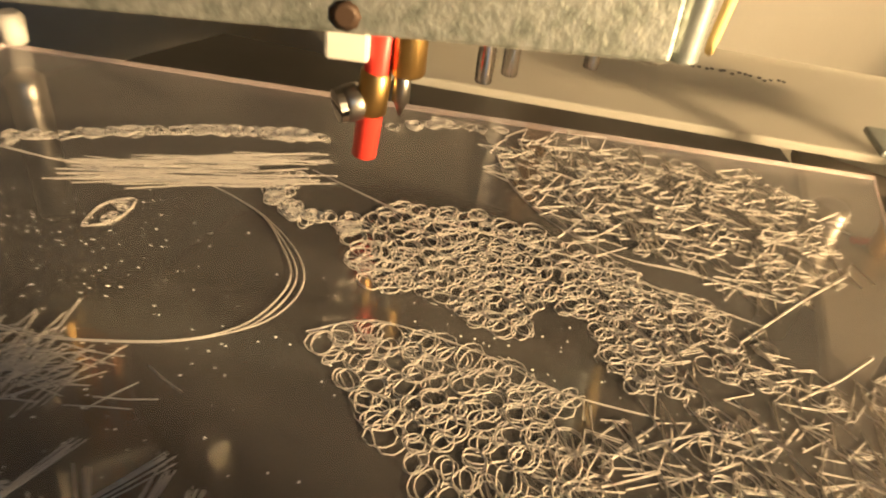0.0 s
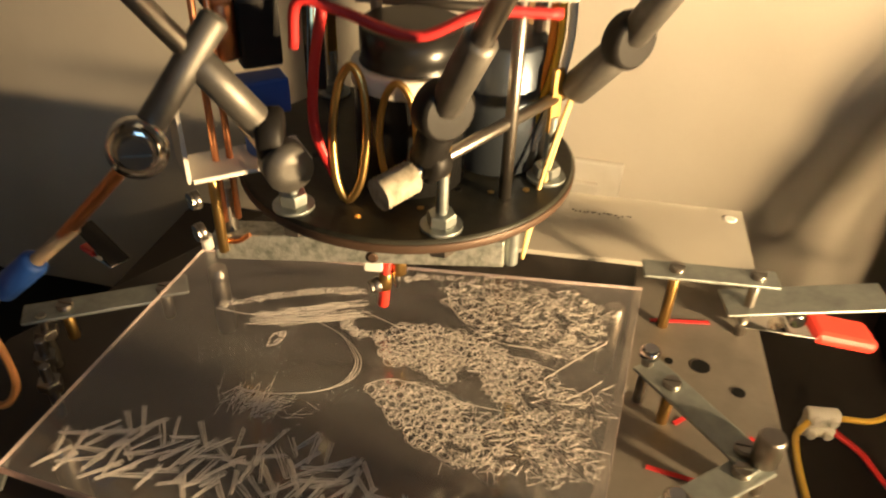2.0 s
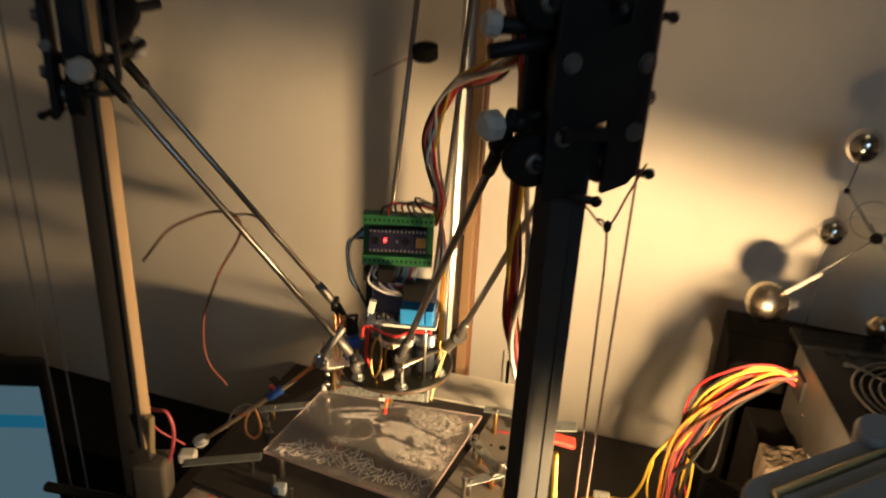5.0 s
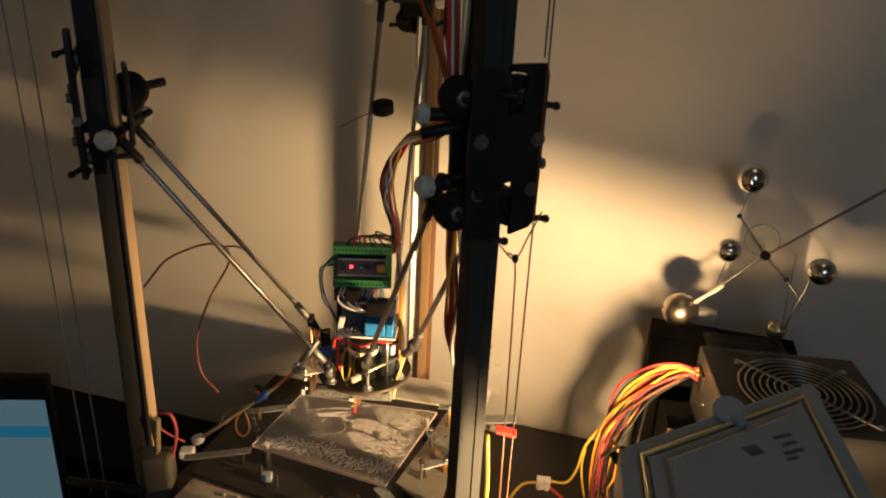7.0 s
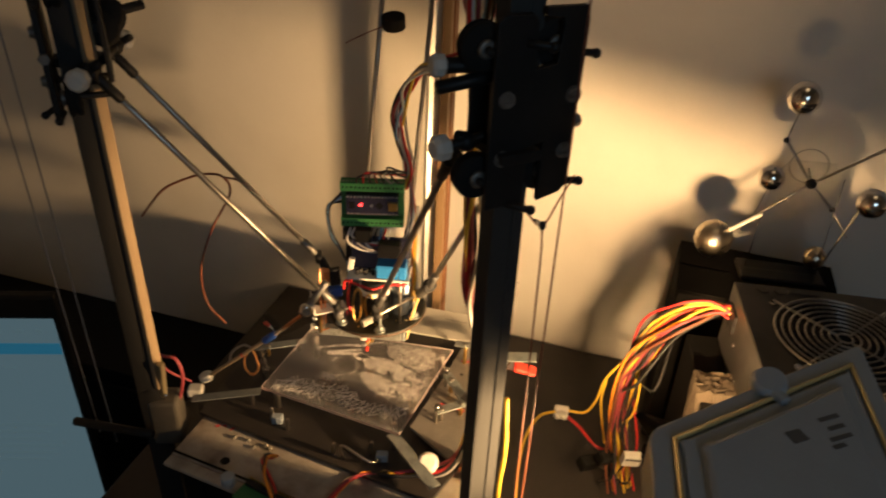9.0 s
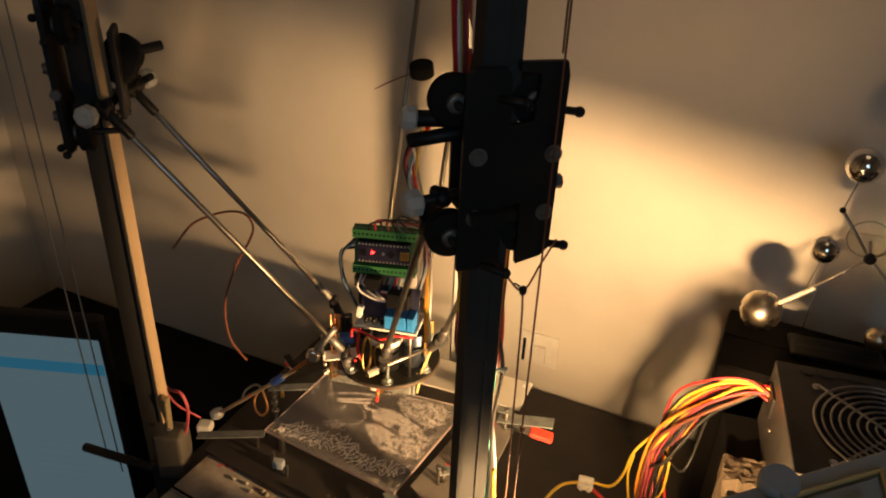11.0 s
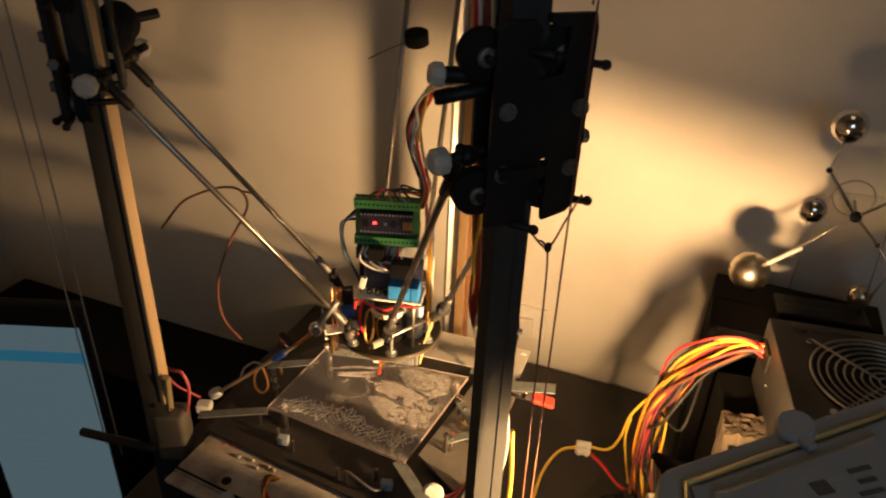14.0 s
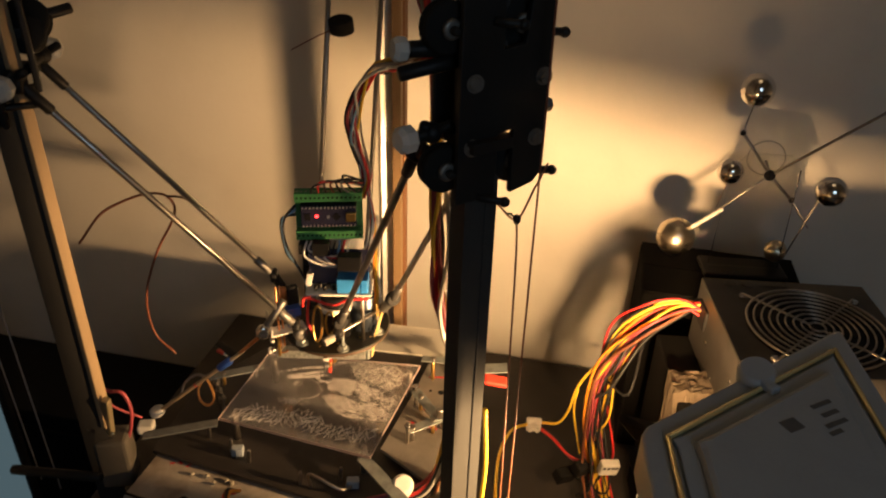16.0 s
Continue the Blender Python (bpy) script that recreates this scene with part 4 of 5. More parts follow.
part("brass_clamp", rod((0.01175, 0.0985, 0.1625), (0.01225, 0.0985, 0.1688), 0.0019, 12), BRASS, tip)
part("clamp_screw", slotted((0.0105, 0.0985, 0.1642), (-0.75, -0.6, -0.15), 0.0023, 0.0032), STEEL, tip, "big slotted screw")
part("nylon_block", box((0.0052, 0.004, 0.0042), pose(0.009, 0.0975, 0.1722, 0, 0, 9), 0.0005), WHITE, tip)
for x, y in ((0.037, 0.126), (0.026, 0.118), (0.023, 0.114)):
    part("hanging_screw", thread((x, y, 0.1625), (x, y, DZ - 0.003), 0.0013), CHROME, head)
part("wing_nut", box((0.009, 0.0015, 0.004), pose(0.0245, 0.116, 0.1715, 0, 18, 20), 0.0006), STEEL, head)
part("round_nut", lathe([(0.003, 0), (0.0034, 0.0006), (0.0034, 0.005), (0.003, 0.0056)], pose(0.0345, 0.1255, 0.1655), 16), BLACK, head)
part("end_nut", lathe([(0.0018, 0), (0.002, 0.0006), (0.002, 0.004), (0.0017, 0.0045)], pose(0.0065, 0.1085, 0.1668), 12), CHROME, head)

# ---- electronics above the head ----
YAW = 18
tray = thing("relay_tray", "white tray with a relay module, blue relays and loose wires", "relay module")
tray.matrix_world = pose(0.0265, 0.0945, 0.252, 0, 0, 13)
part("shelf", box((0.054, 0.026, 0.002), pose(0, 0, 0), 0.0006), WHITE, tray)
part("circuit_board", box((0.05, 0.0016, 0.03), pose(0, 0.004, 0.0175, -14), 0.0003), PCB_DARK, tray)
for k, x in enumerate((0.008, 0.021)):
    part("relay", box((0.0185 if k == 0 else 0.006, 0.0145, 0.0128), pose(x, -0.005, 0.0082), 0.0007), RELAY, tray, "blue relay cube")
part("relay_top", box((0.019, 0.0135, 0.0128), pose(0.009, -0.002, 0.026, -10), 0.0007), BLACK, tray)
for k in range(5):
    part("capacitor", lathe([(0.0016, 0), (0.0017, 0.0003), (0.0017, 0.004), (0.0015, 0.0043)], pose(-0.019 + k * 0.0036, -0.006, 0.001 + 0.002 * (k % 2)), 12), BLACK, tray)
part("plug", box((0.005, 0.004, 0.011), pose(-0.0235, -0.008, 0.0125, 0, 12), 0.0006), WHITE, tray, "white plug")
part("heat_sink", box((0.014, 0.008, 0.012), pose(-0.014, 0.002, 0.036), 0.0008), BLACK, tray)
part("red_wire", tube([(-0.03, -0.012, -0.012), (-0.028, -0.014, -0.002), (-0.02, -0.0145, -0.0035), (-0.005, -0.015, -0.008), (0.008, -0.0145, -0.003), (0.024, -0.012, -0.0035)], 0.0011), WIRE["red"], tray)

ctrl = thing("controller_board", "green screw-terminal board with a small dark microcontroller and lit red light", "circuit board")
ctrl.matrix_world = pose(0.0135, 0.1125, 0.3115, -4, 0, YAW)
part("carrier", box((0.054, 0.0016, 0.041), pose(0, 0, 0), 0.0003), PCB_GREEN, ctrl)
for z, up in ((0.016, 1), (-0.0165, -1)):
    strip_ob = part("terminal_strip", box((0.0535, 0.009, 0.0075), pose(0, -0.0055, z), 0.0004), TERMINAL, ctrl)
    for k in range(15):
        part("screw_hole", lathe([(0.001, 0), (0.001, 0.0002)], pose(-0.0245 + k * 0.0035, -0.01005, z, 90), 8), FANBLACK, strip_ob)
        part("screw", lathe([(0.0011, 0), (0.001, 0.0005)], pose(-0.0245 + k * 0.0035, -0.0055, z + up * 0.0038, 0 if up > 0 else 180), 8), STEEL, strip_ob)
nano = part("microcontroller", box((0.044, 0.0015, 0.0175), pose(0.0, -0.0095, 0.0), 0.0003), PCB_DARK, ctrl, "dark blue microcontroller board")
part("header", box((0.0445, 0.008, 0.0025), pose(0, -0.005, 0.0085), 0.0003), BLACK, ctrl)
part("header", box((0.0445, 0.008, 0.0025), pose(0, -0.005, -0.0085), 0.0003), BLACK, ctrl)
for k in range(15):
    for z in (0.0078, -0.0078):
        part("pin", box((0.0012, 0.0012, 0.0013), pose(-0.0205 + k * 0.00293, -0.0107, z), 0), SOLDER, nano)
part("power_light", box((0.0024, 0.0014, 0.002), pose(-0.0095, -0.0108, 0.0005), 0.0004), LED, nano, "glowing red light")
part("reset_button", box((0.0022, 0.0016, 0.0024), pose(-0.0005, -0.011, 0.0), 0.0003), GREYBOX, nano)
part("processor", box((0.0055, 0.001, 0.0055), pose(0.006, -0.0107, 0.0, 0, 45), 0.0002), BLACK, nano)
part("usb_socket", box((0.0075, 0.0035, 0.0075), pose(0.0175, -0.0118, 0.0), 0.0006), BRASS, nano, "gold usb socket")
part("chip", box((0.005, 0.001, 0.006), pose(-0.017, -0.0107, 0.0), 0.0002), BLACK, nano)
part("back_support", box((0.05, 0.008, 0.05), pose(0.002, 0.008, -0.03), 0.001), WHITE, ctrl, "white support plate")
part("black_box", box((0.012, 0.008, 0.01), pose(-0.02, -0.003, -0.03), 0.0006), BLACK, ctrl)
part("support_leg", box((0.005, 0.003, 0.075), pose(-0.022, 0.004, -0.055), 0.0005), BLACK, ctrl)


# ---- wiring of the machine ----
def wire(name, pts, colour, r=0.0012, label="", category="cable", group="", n=7):
    t = thing(name, label or f"thin {colour} insulated wire", category, group)
    part("strand", tube(pts, r, n), WIRE[colour], t)
    return t


def harness(name, pts, colours, spread, r, label, group=""):
    """A loose bundle: each strand wanders round the common line."""
    t = thing(name, label, "cable harness", group)
    w = random.Random(len(pts) * 7 + len(colours))
    for c in colours:
        off = [Vector((w.gauss(0, 1), w.gauss(0, 1), w.gauss(0, 0.6))) * spread for _ in pts]
        off = [off[0] * 0.4] + [off[i] * 0.6 + off[i - 1] * 0.4 for i in range(1, len(off))]
        part("strand", tube([Vector(p) + o for p, o in zip(pts, off)], r * w.uniform(0.85, 1.15), 7), WIRE[c], t, f"{c} strand")
    return t


harness("post_harness", [(0.12, -0.015, 0.62), (0.121, 0.0, 0.5), (0.1225, 0.016, 0.4), (0.1246, 0.0184, 0.352), (0.1268, 0.0184, 0.306), (0.136, 0.0184, 0.268), (0.1385, 0.0184, 0.246), (0.136, 0.018, 0.19), (0.124, 0.012, 0.135), (0.1, 0.004, 0.122), (0.07, -0.004, 0.118)],
        ("red", "yellow", "yellow", "black", "white", "maroon", "maroon"), 0.004, 0.0017, "loose red, yellow and black wires hanging beside the post")
harness("post_harness", [(0.142, 0.0, 0.62), (0.143, 0.01, 0.5), (0.1445, 0.0184, 0.4), (0.1464, 0.0184, 0.353), (0.1495, 0.0184, 0.306), (0.1465, 0.0184, 0.257), (0.151, 0.0184, 0.195), (0.148, 0.018, 0.14), (0.135, 0.01, 0.1), (0.13, 0.0, 0.04)],
        ("black", "grey", "white", "green", "red", "cyan", "black"), 0.0032, 0.0016, "black, white, green and blue wires held by a cable tie")
harness("post_harness", [(0.163, -0.012, 0.5), (0.161, -0.01, 0.38), (0.155, 0.0, 0.3), (0.147, 0.008, 0.24), (0.138, 0.01, 0.17), (0.13, 0.01, 0.13)], ("brown", "brown", "orange"), 0.001, 0.0009, "thin brown wires lying along the post")
harness("hanging_harness", [(0.05, 0.13, 0.66), (0.044, 0.12, 0.6), (0.0555, 0.12, 0.56), (0.072, 0.12, 0.52), (0.0856, 0.118, 0.483), (0.09, 0.115, 0.457), (0.08, 0.105, 0.441), (0.064, 0.098, 0.434)],
        ("maroon", "black", "brown", "black", "grey", "maroon", "brown"), 0.0034, 0.0012, "dark red, brown and black wires hanging down to the controller bundle")
harness("hanging_harness", [(0.09, 0.1, 0.66), (0.093, 0.09, 0.6), (0.094, 0.085, 0.54), (0.1, 0.075, 0.49), (0.108, 0.06, 0.455), (0.116, 0.045, 0.45), (0.112, 0.045, 0.475), (0.104, 0.06, 0.5)],
        ("black", "red", "black", "maroon", "grey"), 0.003, 0.0012, "loop of black and dark red wires hanging beside the carriage")
ct = thing("cable_tie", "pale nylon cable tie round the wires", "cable tie")
part("band", tube([(0.1495 + 0.0062 * math.cos(k * 0.785), 0.0184 + 0.0062 * math.sin(k * 0.785), 0.304) for k in range(8)], 0.0009, closed=True), NYLON, ct)
part("lock", box((0.005, 0.004, 0.003), pose(0.157, 0.016, 0.304), 0.0006), NYLON, ct)
harness("head_harness", [(0.038, 0.128, 0.322), (0.041, 0.123, 0.345), (0.0375, 0.115, 0.372), (0.0385, 0.107, 0.396), (0.0475, 0.1, 0.42), (0.0655, 0.09, 0.44), (0.088, 0.07, 0.452), (0.115, 0.04, 0.475), (0.13, 0.01, 0.53), (0.135, -0.005, 0.62)],
        ("black", "red", "white", "brown", "blue", "black", "grey", "maroon", "red", "white", "yellow"), 0.0042, 0.0011, "bundle of thin wires arching from the controller to the post")
W = random.Random(9)
for k in range(7):
    x = -0.008 + k * 0.006
    wire("jumper_wire", [(0.0135 + x * 0.95 - 0.003, 0.104 + x * 0.31, 0.331), (0.0135 + x * 0.6, 0.1 + x * 0.3, 0.338 + W.uniform(0, 0.006)), (0.028, 0.11, 0.34 + W.uniform(0, 0.007)), (0.04, 0.124, 0.335 + W.uniform(-0.003, 0.006)), (0.041, 0.123, 0.345)],
         ("black", "red", "black", "brown", "black", "grey", "black")[k], 0.0009, "thin wire looping from the terminal strip", group="controller wires")
for k in range(10):
    x = -0.018 + k * 0.0038
    dip = W.uniform(0.008, 0.022)
    c = ("white", "white", "grey", "red", "white", "brown", "black", "blue", "red", "white")[k]
    wire("jumper_wire", [(0.0135 + x * 0.95 + 0.0035, 0.1 + x * 0.31, 0.292), (0.0165 + x * 0.95, 0.096 + x * 0.3, 0.29 - dip * 0.6), (0.028 + x * 0.4, 0.1 + x * 0.2, 0.289 - dip), (0.044, 0.111 + W.uniform(-0.003, 0.003), 0.288 - dip * 0.5), (0.047 + W.uniform(-0.002, 0.003), 0.119, 0.305), (0.042, 0.124, 0.335)],
         c, 0.00095, f"{c} wire looping below the terminal strip", group="controller wires")
for c, x in (("yellow", 0.049), ("white", 0.0515), ("orange", 0.047)):
    wire("jumper_wire", [(x, 0.12, 0.31), (x + 0.002, 0.118, 0.28), (x + 0.001, 0.119, 0.255), (x + 0.002, 0.118, 0.23), (x - 0.004, 0.117, 0.203)], c, 0.001, group="controller wires")
for k, c in enumerate(("black", "blue", "black")):
    wire("jumper_wire", [(-0.012, 0.104, 0.318 - k * 0.004), (-0.021 - k * 0.001, 0.099, 0.305), (-0.0205, 0.098, 0.285 - k * 0.004), (-0.012, 0.098, 0.265), (-0.004, 0.096, 0.25), (-0.004, 0.094, 0.225)], c, 0.0012, group="controller wires")
wire("jumper_wire", [(0.002, 0.088, 0.245), (-0.001, 0.088, 0.23), (-0.002, 0.089, 0.215), (0.002, 0.09, 0.203)], "red", 0.0013, group="controller wires")
wire("jumper_wire", [(-0.004, 0.09, 0.2035), (-0.007, 0.0885, 0.204), (-0.011, 0.0895, 0.208)], "red", 0.0013, group="controller wires")

# belts of cord
for name, pts, mat, lab in (("tension_cord", [(0.1896, -0.039, 0.93), (0.19, -0.04, 0.45), (0.1905, -0.045, 0.03)], WIRE["brown"], "thin taut brown cord beside the front post"),
                            ("tension_cord", [(0.1795, -0.033, 0.4005), (0.1815, -0.035, 0.36), (0.1855, -0.042, 0.16)], WIRE["brown"], "knotted taut cord below the front carriage"),
                            ("tension_cord", [(0.1855, -0.042, 0.16), (0.1875, -0.046, 0.03)], WIRE["cyan"], "pale blue cord tied to the knotted one"),
                            ("tension_cord", [(0.162, -0.038, 0.418), (0.17, -0.035, 0.408), (0.1795, -0.033, 0.4005), (0.187, -0.03, 0.418), (0.193, -0.027, 0.433)], WIRE["brown"], "slack cord from the carriage studs to the knot"),
                            ("tension_cord", [(0.184, -0.035, 0.93), (0.186, -0.03, 0.53)], WIRE["brown"], "thin cord running up from the front carriage"),
                            ("tension_cord", [(-0.215, -0.03, 0.93), (-0.2, -0.03, 0.1)], WIRE["grey"], "thin grey cord beside the wooden-strip post"),
                            ("tension_cord", [(-0.185, -0.04, 0.93), (-0.178, -0.035, 0.1)], WIRE["grey"], "thin grey cord beside the wooden-strip post")):
    t = thing(name, lab, "cord", "tension cords")
    part("line", tube(pts, 0.0006, 6), mat, t)
kt = thing("cord_knot", "small dark knot in the cord", "knot")
part("lump", ball((0.1795, -0.033, 0.4005), 0.0022, squash=1.4), BLACK, kt)
part("tail", tube([(0.1795, -0.033, 0.4005), (0.176, -0.034, 0.404), (0.1735, -0.034, 0.4035)], 0.0006, 6), WIRE["black"], kt)

# loose wire tied to the arm rods, wire at the foot of the left post
lw = wire("loose_wire", [(-0.2371, 0.12, 0.2405), (-0.2097, 0.12, 0.273), (-0.1862, 0.12, 0.289), (-0.1575, 0.12, 0.3017), (-0.1377, 0.12, 0.3021), (-0.1331, 0.12, 0.2853), (-0.1582, 0.12, 0.2417), (-0.1771, 0.12, 0.1932), (-0.1767, 0.12, 0.1509), (-0.1573, 0.12, 0.1281)], "brown", 0.0012, "brown wire looping from the arm rods down behind the base")
part("tie", tube([(-0.1377, 0.12, 0.3021), (-0.11, 0.1, 0.314), (-0.0853, 0.0812, 0.3195)], 0.001, 7), WIRE["brown"], lw, "twisted end tied to the rod")
wire("loose_wire", [(-0.1505, 0.0, 0.187), (-0.139, 0.0, 0.184), (-0.1265, 0.0, 0.184), (-0.1225, 0.0, 0.165), (-0.131, 0.0, 0.135), (-0.1483, 0.0, 0.0984)], "maroon", 0.0015, "dark red wire bending at the foot of the post")
wire("loose_wire", [(-0.175, 0.02, 0.24), (-0.17, 0.015, 0.19), (-0.15, 0.01, 0.16), (-0.13, 0.02, 0.14)], "maroon", 0.001)
pf = thing("foot_bracket", "dull grey plastic foot bracket with screws at the post's base", "bracket")
part("block", box((0.026, 0.024, 0.05), pose(-0.141, -0.006, 0.118, 0, 0, 20), 0.003), material("dirty_cream", (0.08, 0.07, 0.055), 0.6, grain=0.3, scale=120, stain=0.5, stain_scale=40), pf)
part("lever", box((0.006, 0.006, 0.045), pose(-0.135, -0.012, 0.168, 8, 12, 0), 0.001), material("dull_brass", (0.3, 0.24, 0.14), 0.5, 0.6), pf)
for x in (-0.15, -0.128):
    part("screw", ball((x, -0.019, 0.158), 0.0018), CHROME, pf)
part("side_rod", rod((-0.215, -0.04, 0.118), (-0.135, -0.035, 0.124), 0.004, 14), BLACK, pf, "dark horizontal rod")

# ---- diagonal stick with joint and crimped wires ----
A, B = Vector((-0.13, 0.043, 0.127)), Vector((-0.0475, 0.0565, 0.2))
st = thing("diagonal_stick", "thin wooden stick with steel joint, blue crimp and copper wire", "stick")
part("shaft", rod(A, B, 0.0017, 10), WOOD, st)
part("foot_knob", lathe([(0.004, 0), (0.0065, 0.001), (0.0065, 0.005), (0.004, 0.006)], pose(-0.131, 0.043, 0.124, 8, -10), 18), NYLON, st)
part("foot_block", box((0.014, 0.012, 0.009), pose(-0.136, 0.03, 0.119, 0, 0, 20), 0.002), NYLON, st)
part("crimp", rod(A.lerp(B, 0.72), A.lerp(B, 0.86), 0.0034, 14), BLUE, st, "blue crimp sleeve")
part("copper_coil", thread(B - (B - A).normalized() * 0.006, (-0.031, 0.057, 0.218), 0.0016), COPPER, st)
part("red_band", rod(A.lerp(B, 0.44), A.lerp(B, 0.46), 0.0019, 10), RED, st)
j = part("joint", rod((-0.031, 0.0575, 0.218), (-0.0145, 0.073, 0.246), 0.0032, 14), DULL, st, "long dull steel joint")
part("eye", lathe([(0.0035, -0.003), (0.0062, -0.002), (0.0062, 0.002), (0.0035, 0.003)], along((-0.0275, 0.0574, 0.2223), (-0.0235, 0.05, 0.2235))[0], 22), CHROME, j)
part("screw", slotted((-0.0268, 0.056, 0.2226), (0.4, -0.85, 0.15), 0.0036, 0.003), STEEL, j)
part("copper_loop", tube([(-0.089, 0.06, 0.16), (-0.084, 0.058, 0.151), (-0.082, 0.056, 0.141), (-0.087, 0.054, 0.134), (-0.095, 0.055, 0.137), (-0.097, 0.058, 0.147), (-0.092, 0.06, 0.158)], 0.0011), material("orange_wire", (0.55, 0.24, 0.07), 0.5), st, "loop of orange-brown wire")
part("grey_loop", tube([(-0.09, 0.063, 0.158), (-0.105, 0.07, 0.152), (-0.118, 0.07, 0.14), (-0.122, 0.066, 0.126)], 0.0011), WIRE["grey"], st)
for x, y in ((-0.087, 0.073), (-0.079, 0.064), (-0.094, 0.083)):
    b = thing("hex_standoff", "small steel screw standing at the plate's side", "screw", "standoff screws")
    part("shank", thread((x, y, 0.1205), (x, y, 0.142), 0.0016), STEEL, b)
    part("nut", hexnut((x, y, 0.1335), (0, 0, 1), 0.0036, 0.003), STEEL, b)

# small circuit boards and wires in front of the base
bd = thing("driver_board", "small green driver board with black connector and wires", "circuit board")
bd.matrix_world = pose(-0.012, -0.062, 0.119, 0, 0, -12)
part("board", box((0.05, 0.022, 0.0016), pose(0, 0, 0), 0.0003), PCB_GREEN, bd)
for k in range(18):
    part("pin", box((0.0008, 0.0008, 0.005), pose(-0.022 + k * 0.0026, 0.009, 0.003), 0), BRASS, bd)
part("connector", box((0.046, 0.005, 0.004), pose(0, 0.005, 0.0027), 0.0004), BLACK, bd)
part("knob", lathe([(0.006, 0), (0.006, 0.008), (0.005, 0.009)], pose(-0.036, -0.003, 0.001), 16), GREYBOX, bd)
harness("board_harness", [(-0.022, -0.024, 0.126), (-0.026, -0.034, 0.136), (-0.02, -0.045, 0.13), (-0.008, -0.055, 0.124), (0.0, -0.062, 0.121)], ("black", "black", "red", "black", "orange", "brown"), 0.0022, 0.0012, "short bundle of black and orange wires over the base panel")
harness("board_harness", [(0.07, -0.004, 0.118), (0.05, -0.012, 0.12), (0.04, -0.03, 0.118), (0.035, -0.06, 0.117), (0.03, -0.09, 0.1)], ("red", "black", "maroon", "orange"), 0.002, 0.0012, "red and black wires lying over the base panel")

# ---- terminal strips beside the front post ----
tb = thing("terminal_block", "cream screw terminal strip with wires beside the front post", "terminal block")
tb.matrix_world = pose(0.187, -0.005, 0.105, 0, 0, 10)
part("support", box((0.03, 0.02, 0.164), pose(-0.006, 0.012, -0.081), 0.002), material("cream_card", (0.5, 0.43, 0.3), 0.6, grain=0.2, scale=80), tb)
for k in range(3):
    part("block", box((0.012, 0.012, 0.009), pose(0.0, -0.002, -0.004 - k * 0.0105), 0.0012), WHITE, tb)
    part("clamp_screw", slotted((0.0, -0.008, -0.004 - k * 0.0105), (0, -1, 0), 0.0022, 0.0012), BRASS, tb)
wire("loose_wire", [(0.186, 0.218, 0.026), (0.172, 0.19, 0.04), (0.166, 0.14, 0.055), (0.17, 0.08, 0.07), (0.18, 0.02, 0.085), (0.185, -0.006, 0.1)], "yellow", 0.0016, "yellow wire from the connector to the terminal strip")
wire("loose_wire", [(0.168, -0.02, 0.25), (0.171, -0.02, 0.2), (0.17, -0.022, 0.15), (0.176, -0.015, 0.108)], "yellow", 0.0016, "yellow wire lying along the front post")
wire("loose_wire", [(0.19, -0.004, 0.098), (0.205, 0.03, 0.06), (0.235, 0.08, 0.03), (0.27, 0.12, 0.02)], "lime", 0.0013, "green-yellow wire running to the connectors")
cn = thing("wire_connector", "white plastic two-way wire connector", "connector")
cn.matrix_world = pose(0.1925, 0.222, 0.0235, 0, 0, 8)
for k in (-1, 1):
    part("barrel", rod((-0.008, 0, k * 0.0045), (0.008, 0, k * 0.0045), 0.0042, 12), WHITE, cn)
    for x in (-0.004, 0.004):
        part("screw_collar", rod((x, -0.006, k * 0.0045), (x, 0, k * 0.0045), 0.0026, 10), WHITE, cn)
part("web", box((0.016, 0.005, 0.009), pose(0, 0, 0), 0.0008), WHITE, cn)

# ---- power supply on its chipboard block ----
def rough_block(size, m, seed):
    """Block with a torn, crumbling surface."""
    w = random.Random(seed)
    bm = bmesh.new()
    bmesh.ops.create_cube(bm, size=1.0, matrix=Matrix.Diagonal((*size, 1)))
    bmesh.ops.subdivide_edges(bm, edges=bm.edges[:], cuts=9, use_grid_fill=True)
    for v in bm.verts:
        v.co += Vector((w.gauss(0, 1), w.gauss(0, 1), w.gauss(0, 1))) * 0.0009
    bmesh.ops.transform(bm, matrix=m, verts=bm.verts)
    return bm



PX, PY, PZT, PYAW = 0.4185, 0.1915, 0.218, 8.9
cb = thing("chipboard_block", "rough chipboard block under the power supply, its shade put into dark colours", "block")
cb.matrix_world = pose(PX, PY, 0, 0, 0, PYAW)
# Body takes near-black card colour in place of the shade on it
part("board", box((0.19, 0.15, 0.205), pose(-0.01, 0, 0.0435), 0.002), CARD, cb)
part("broken_edge", rough_block((0.04, 0.03, 0.215), pose(-0.089, -0.0129, 0.05), 5), DIM_CHIP, cb, "crumbling chipboard edge")
ps = thing("power_supply", "grey steel computer power supply with a round fan grille", "power supply")
ps.matrix_world = pose(PX, PY, 0, 0, 0, PYAW)
part("case", box((0.15, 0.142, 0.07), pose(0, 0, PZT - 0.0355), 0.0012), PSU, ps)
part("fan_opening", lathe([(0.0575, 0), (0.0575, 0.0006)], pose(0.004, -0.008, PZT - 0.0004), 56), FANBLACK, ps, "dark fan opening")
gr = part("fan_grille", tube([(0.004 + 0.058 * math.cos(k * 0.2618), -0.008 + 0.058 * math.sin(k * 0.2618), PZT + 0.0035) for k in range(24)], 0.0011, 6, closed=True, steps=2), STEEL, ps, "wire fan grille")
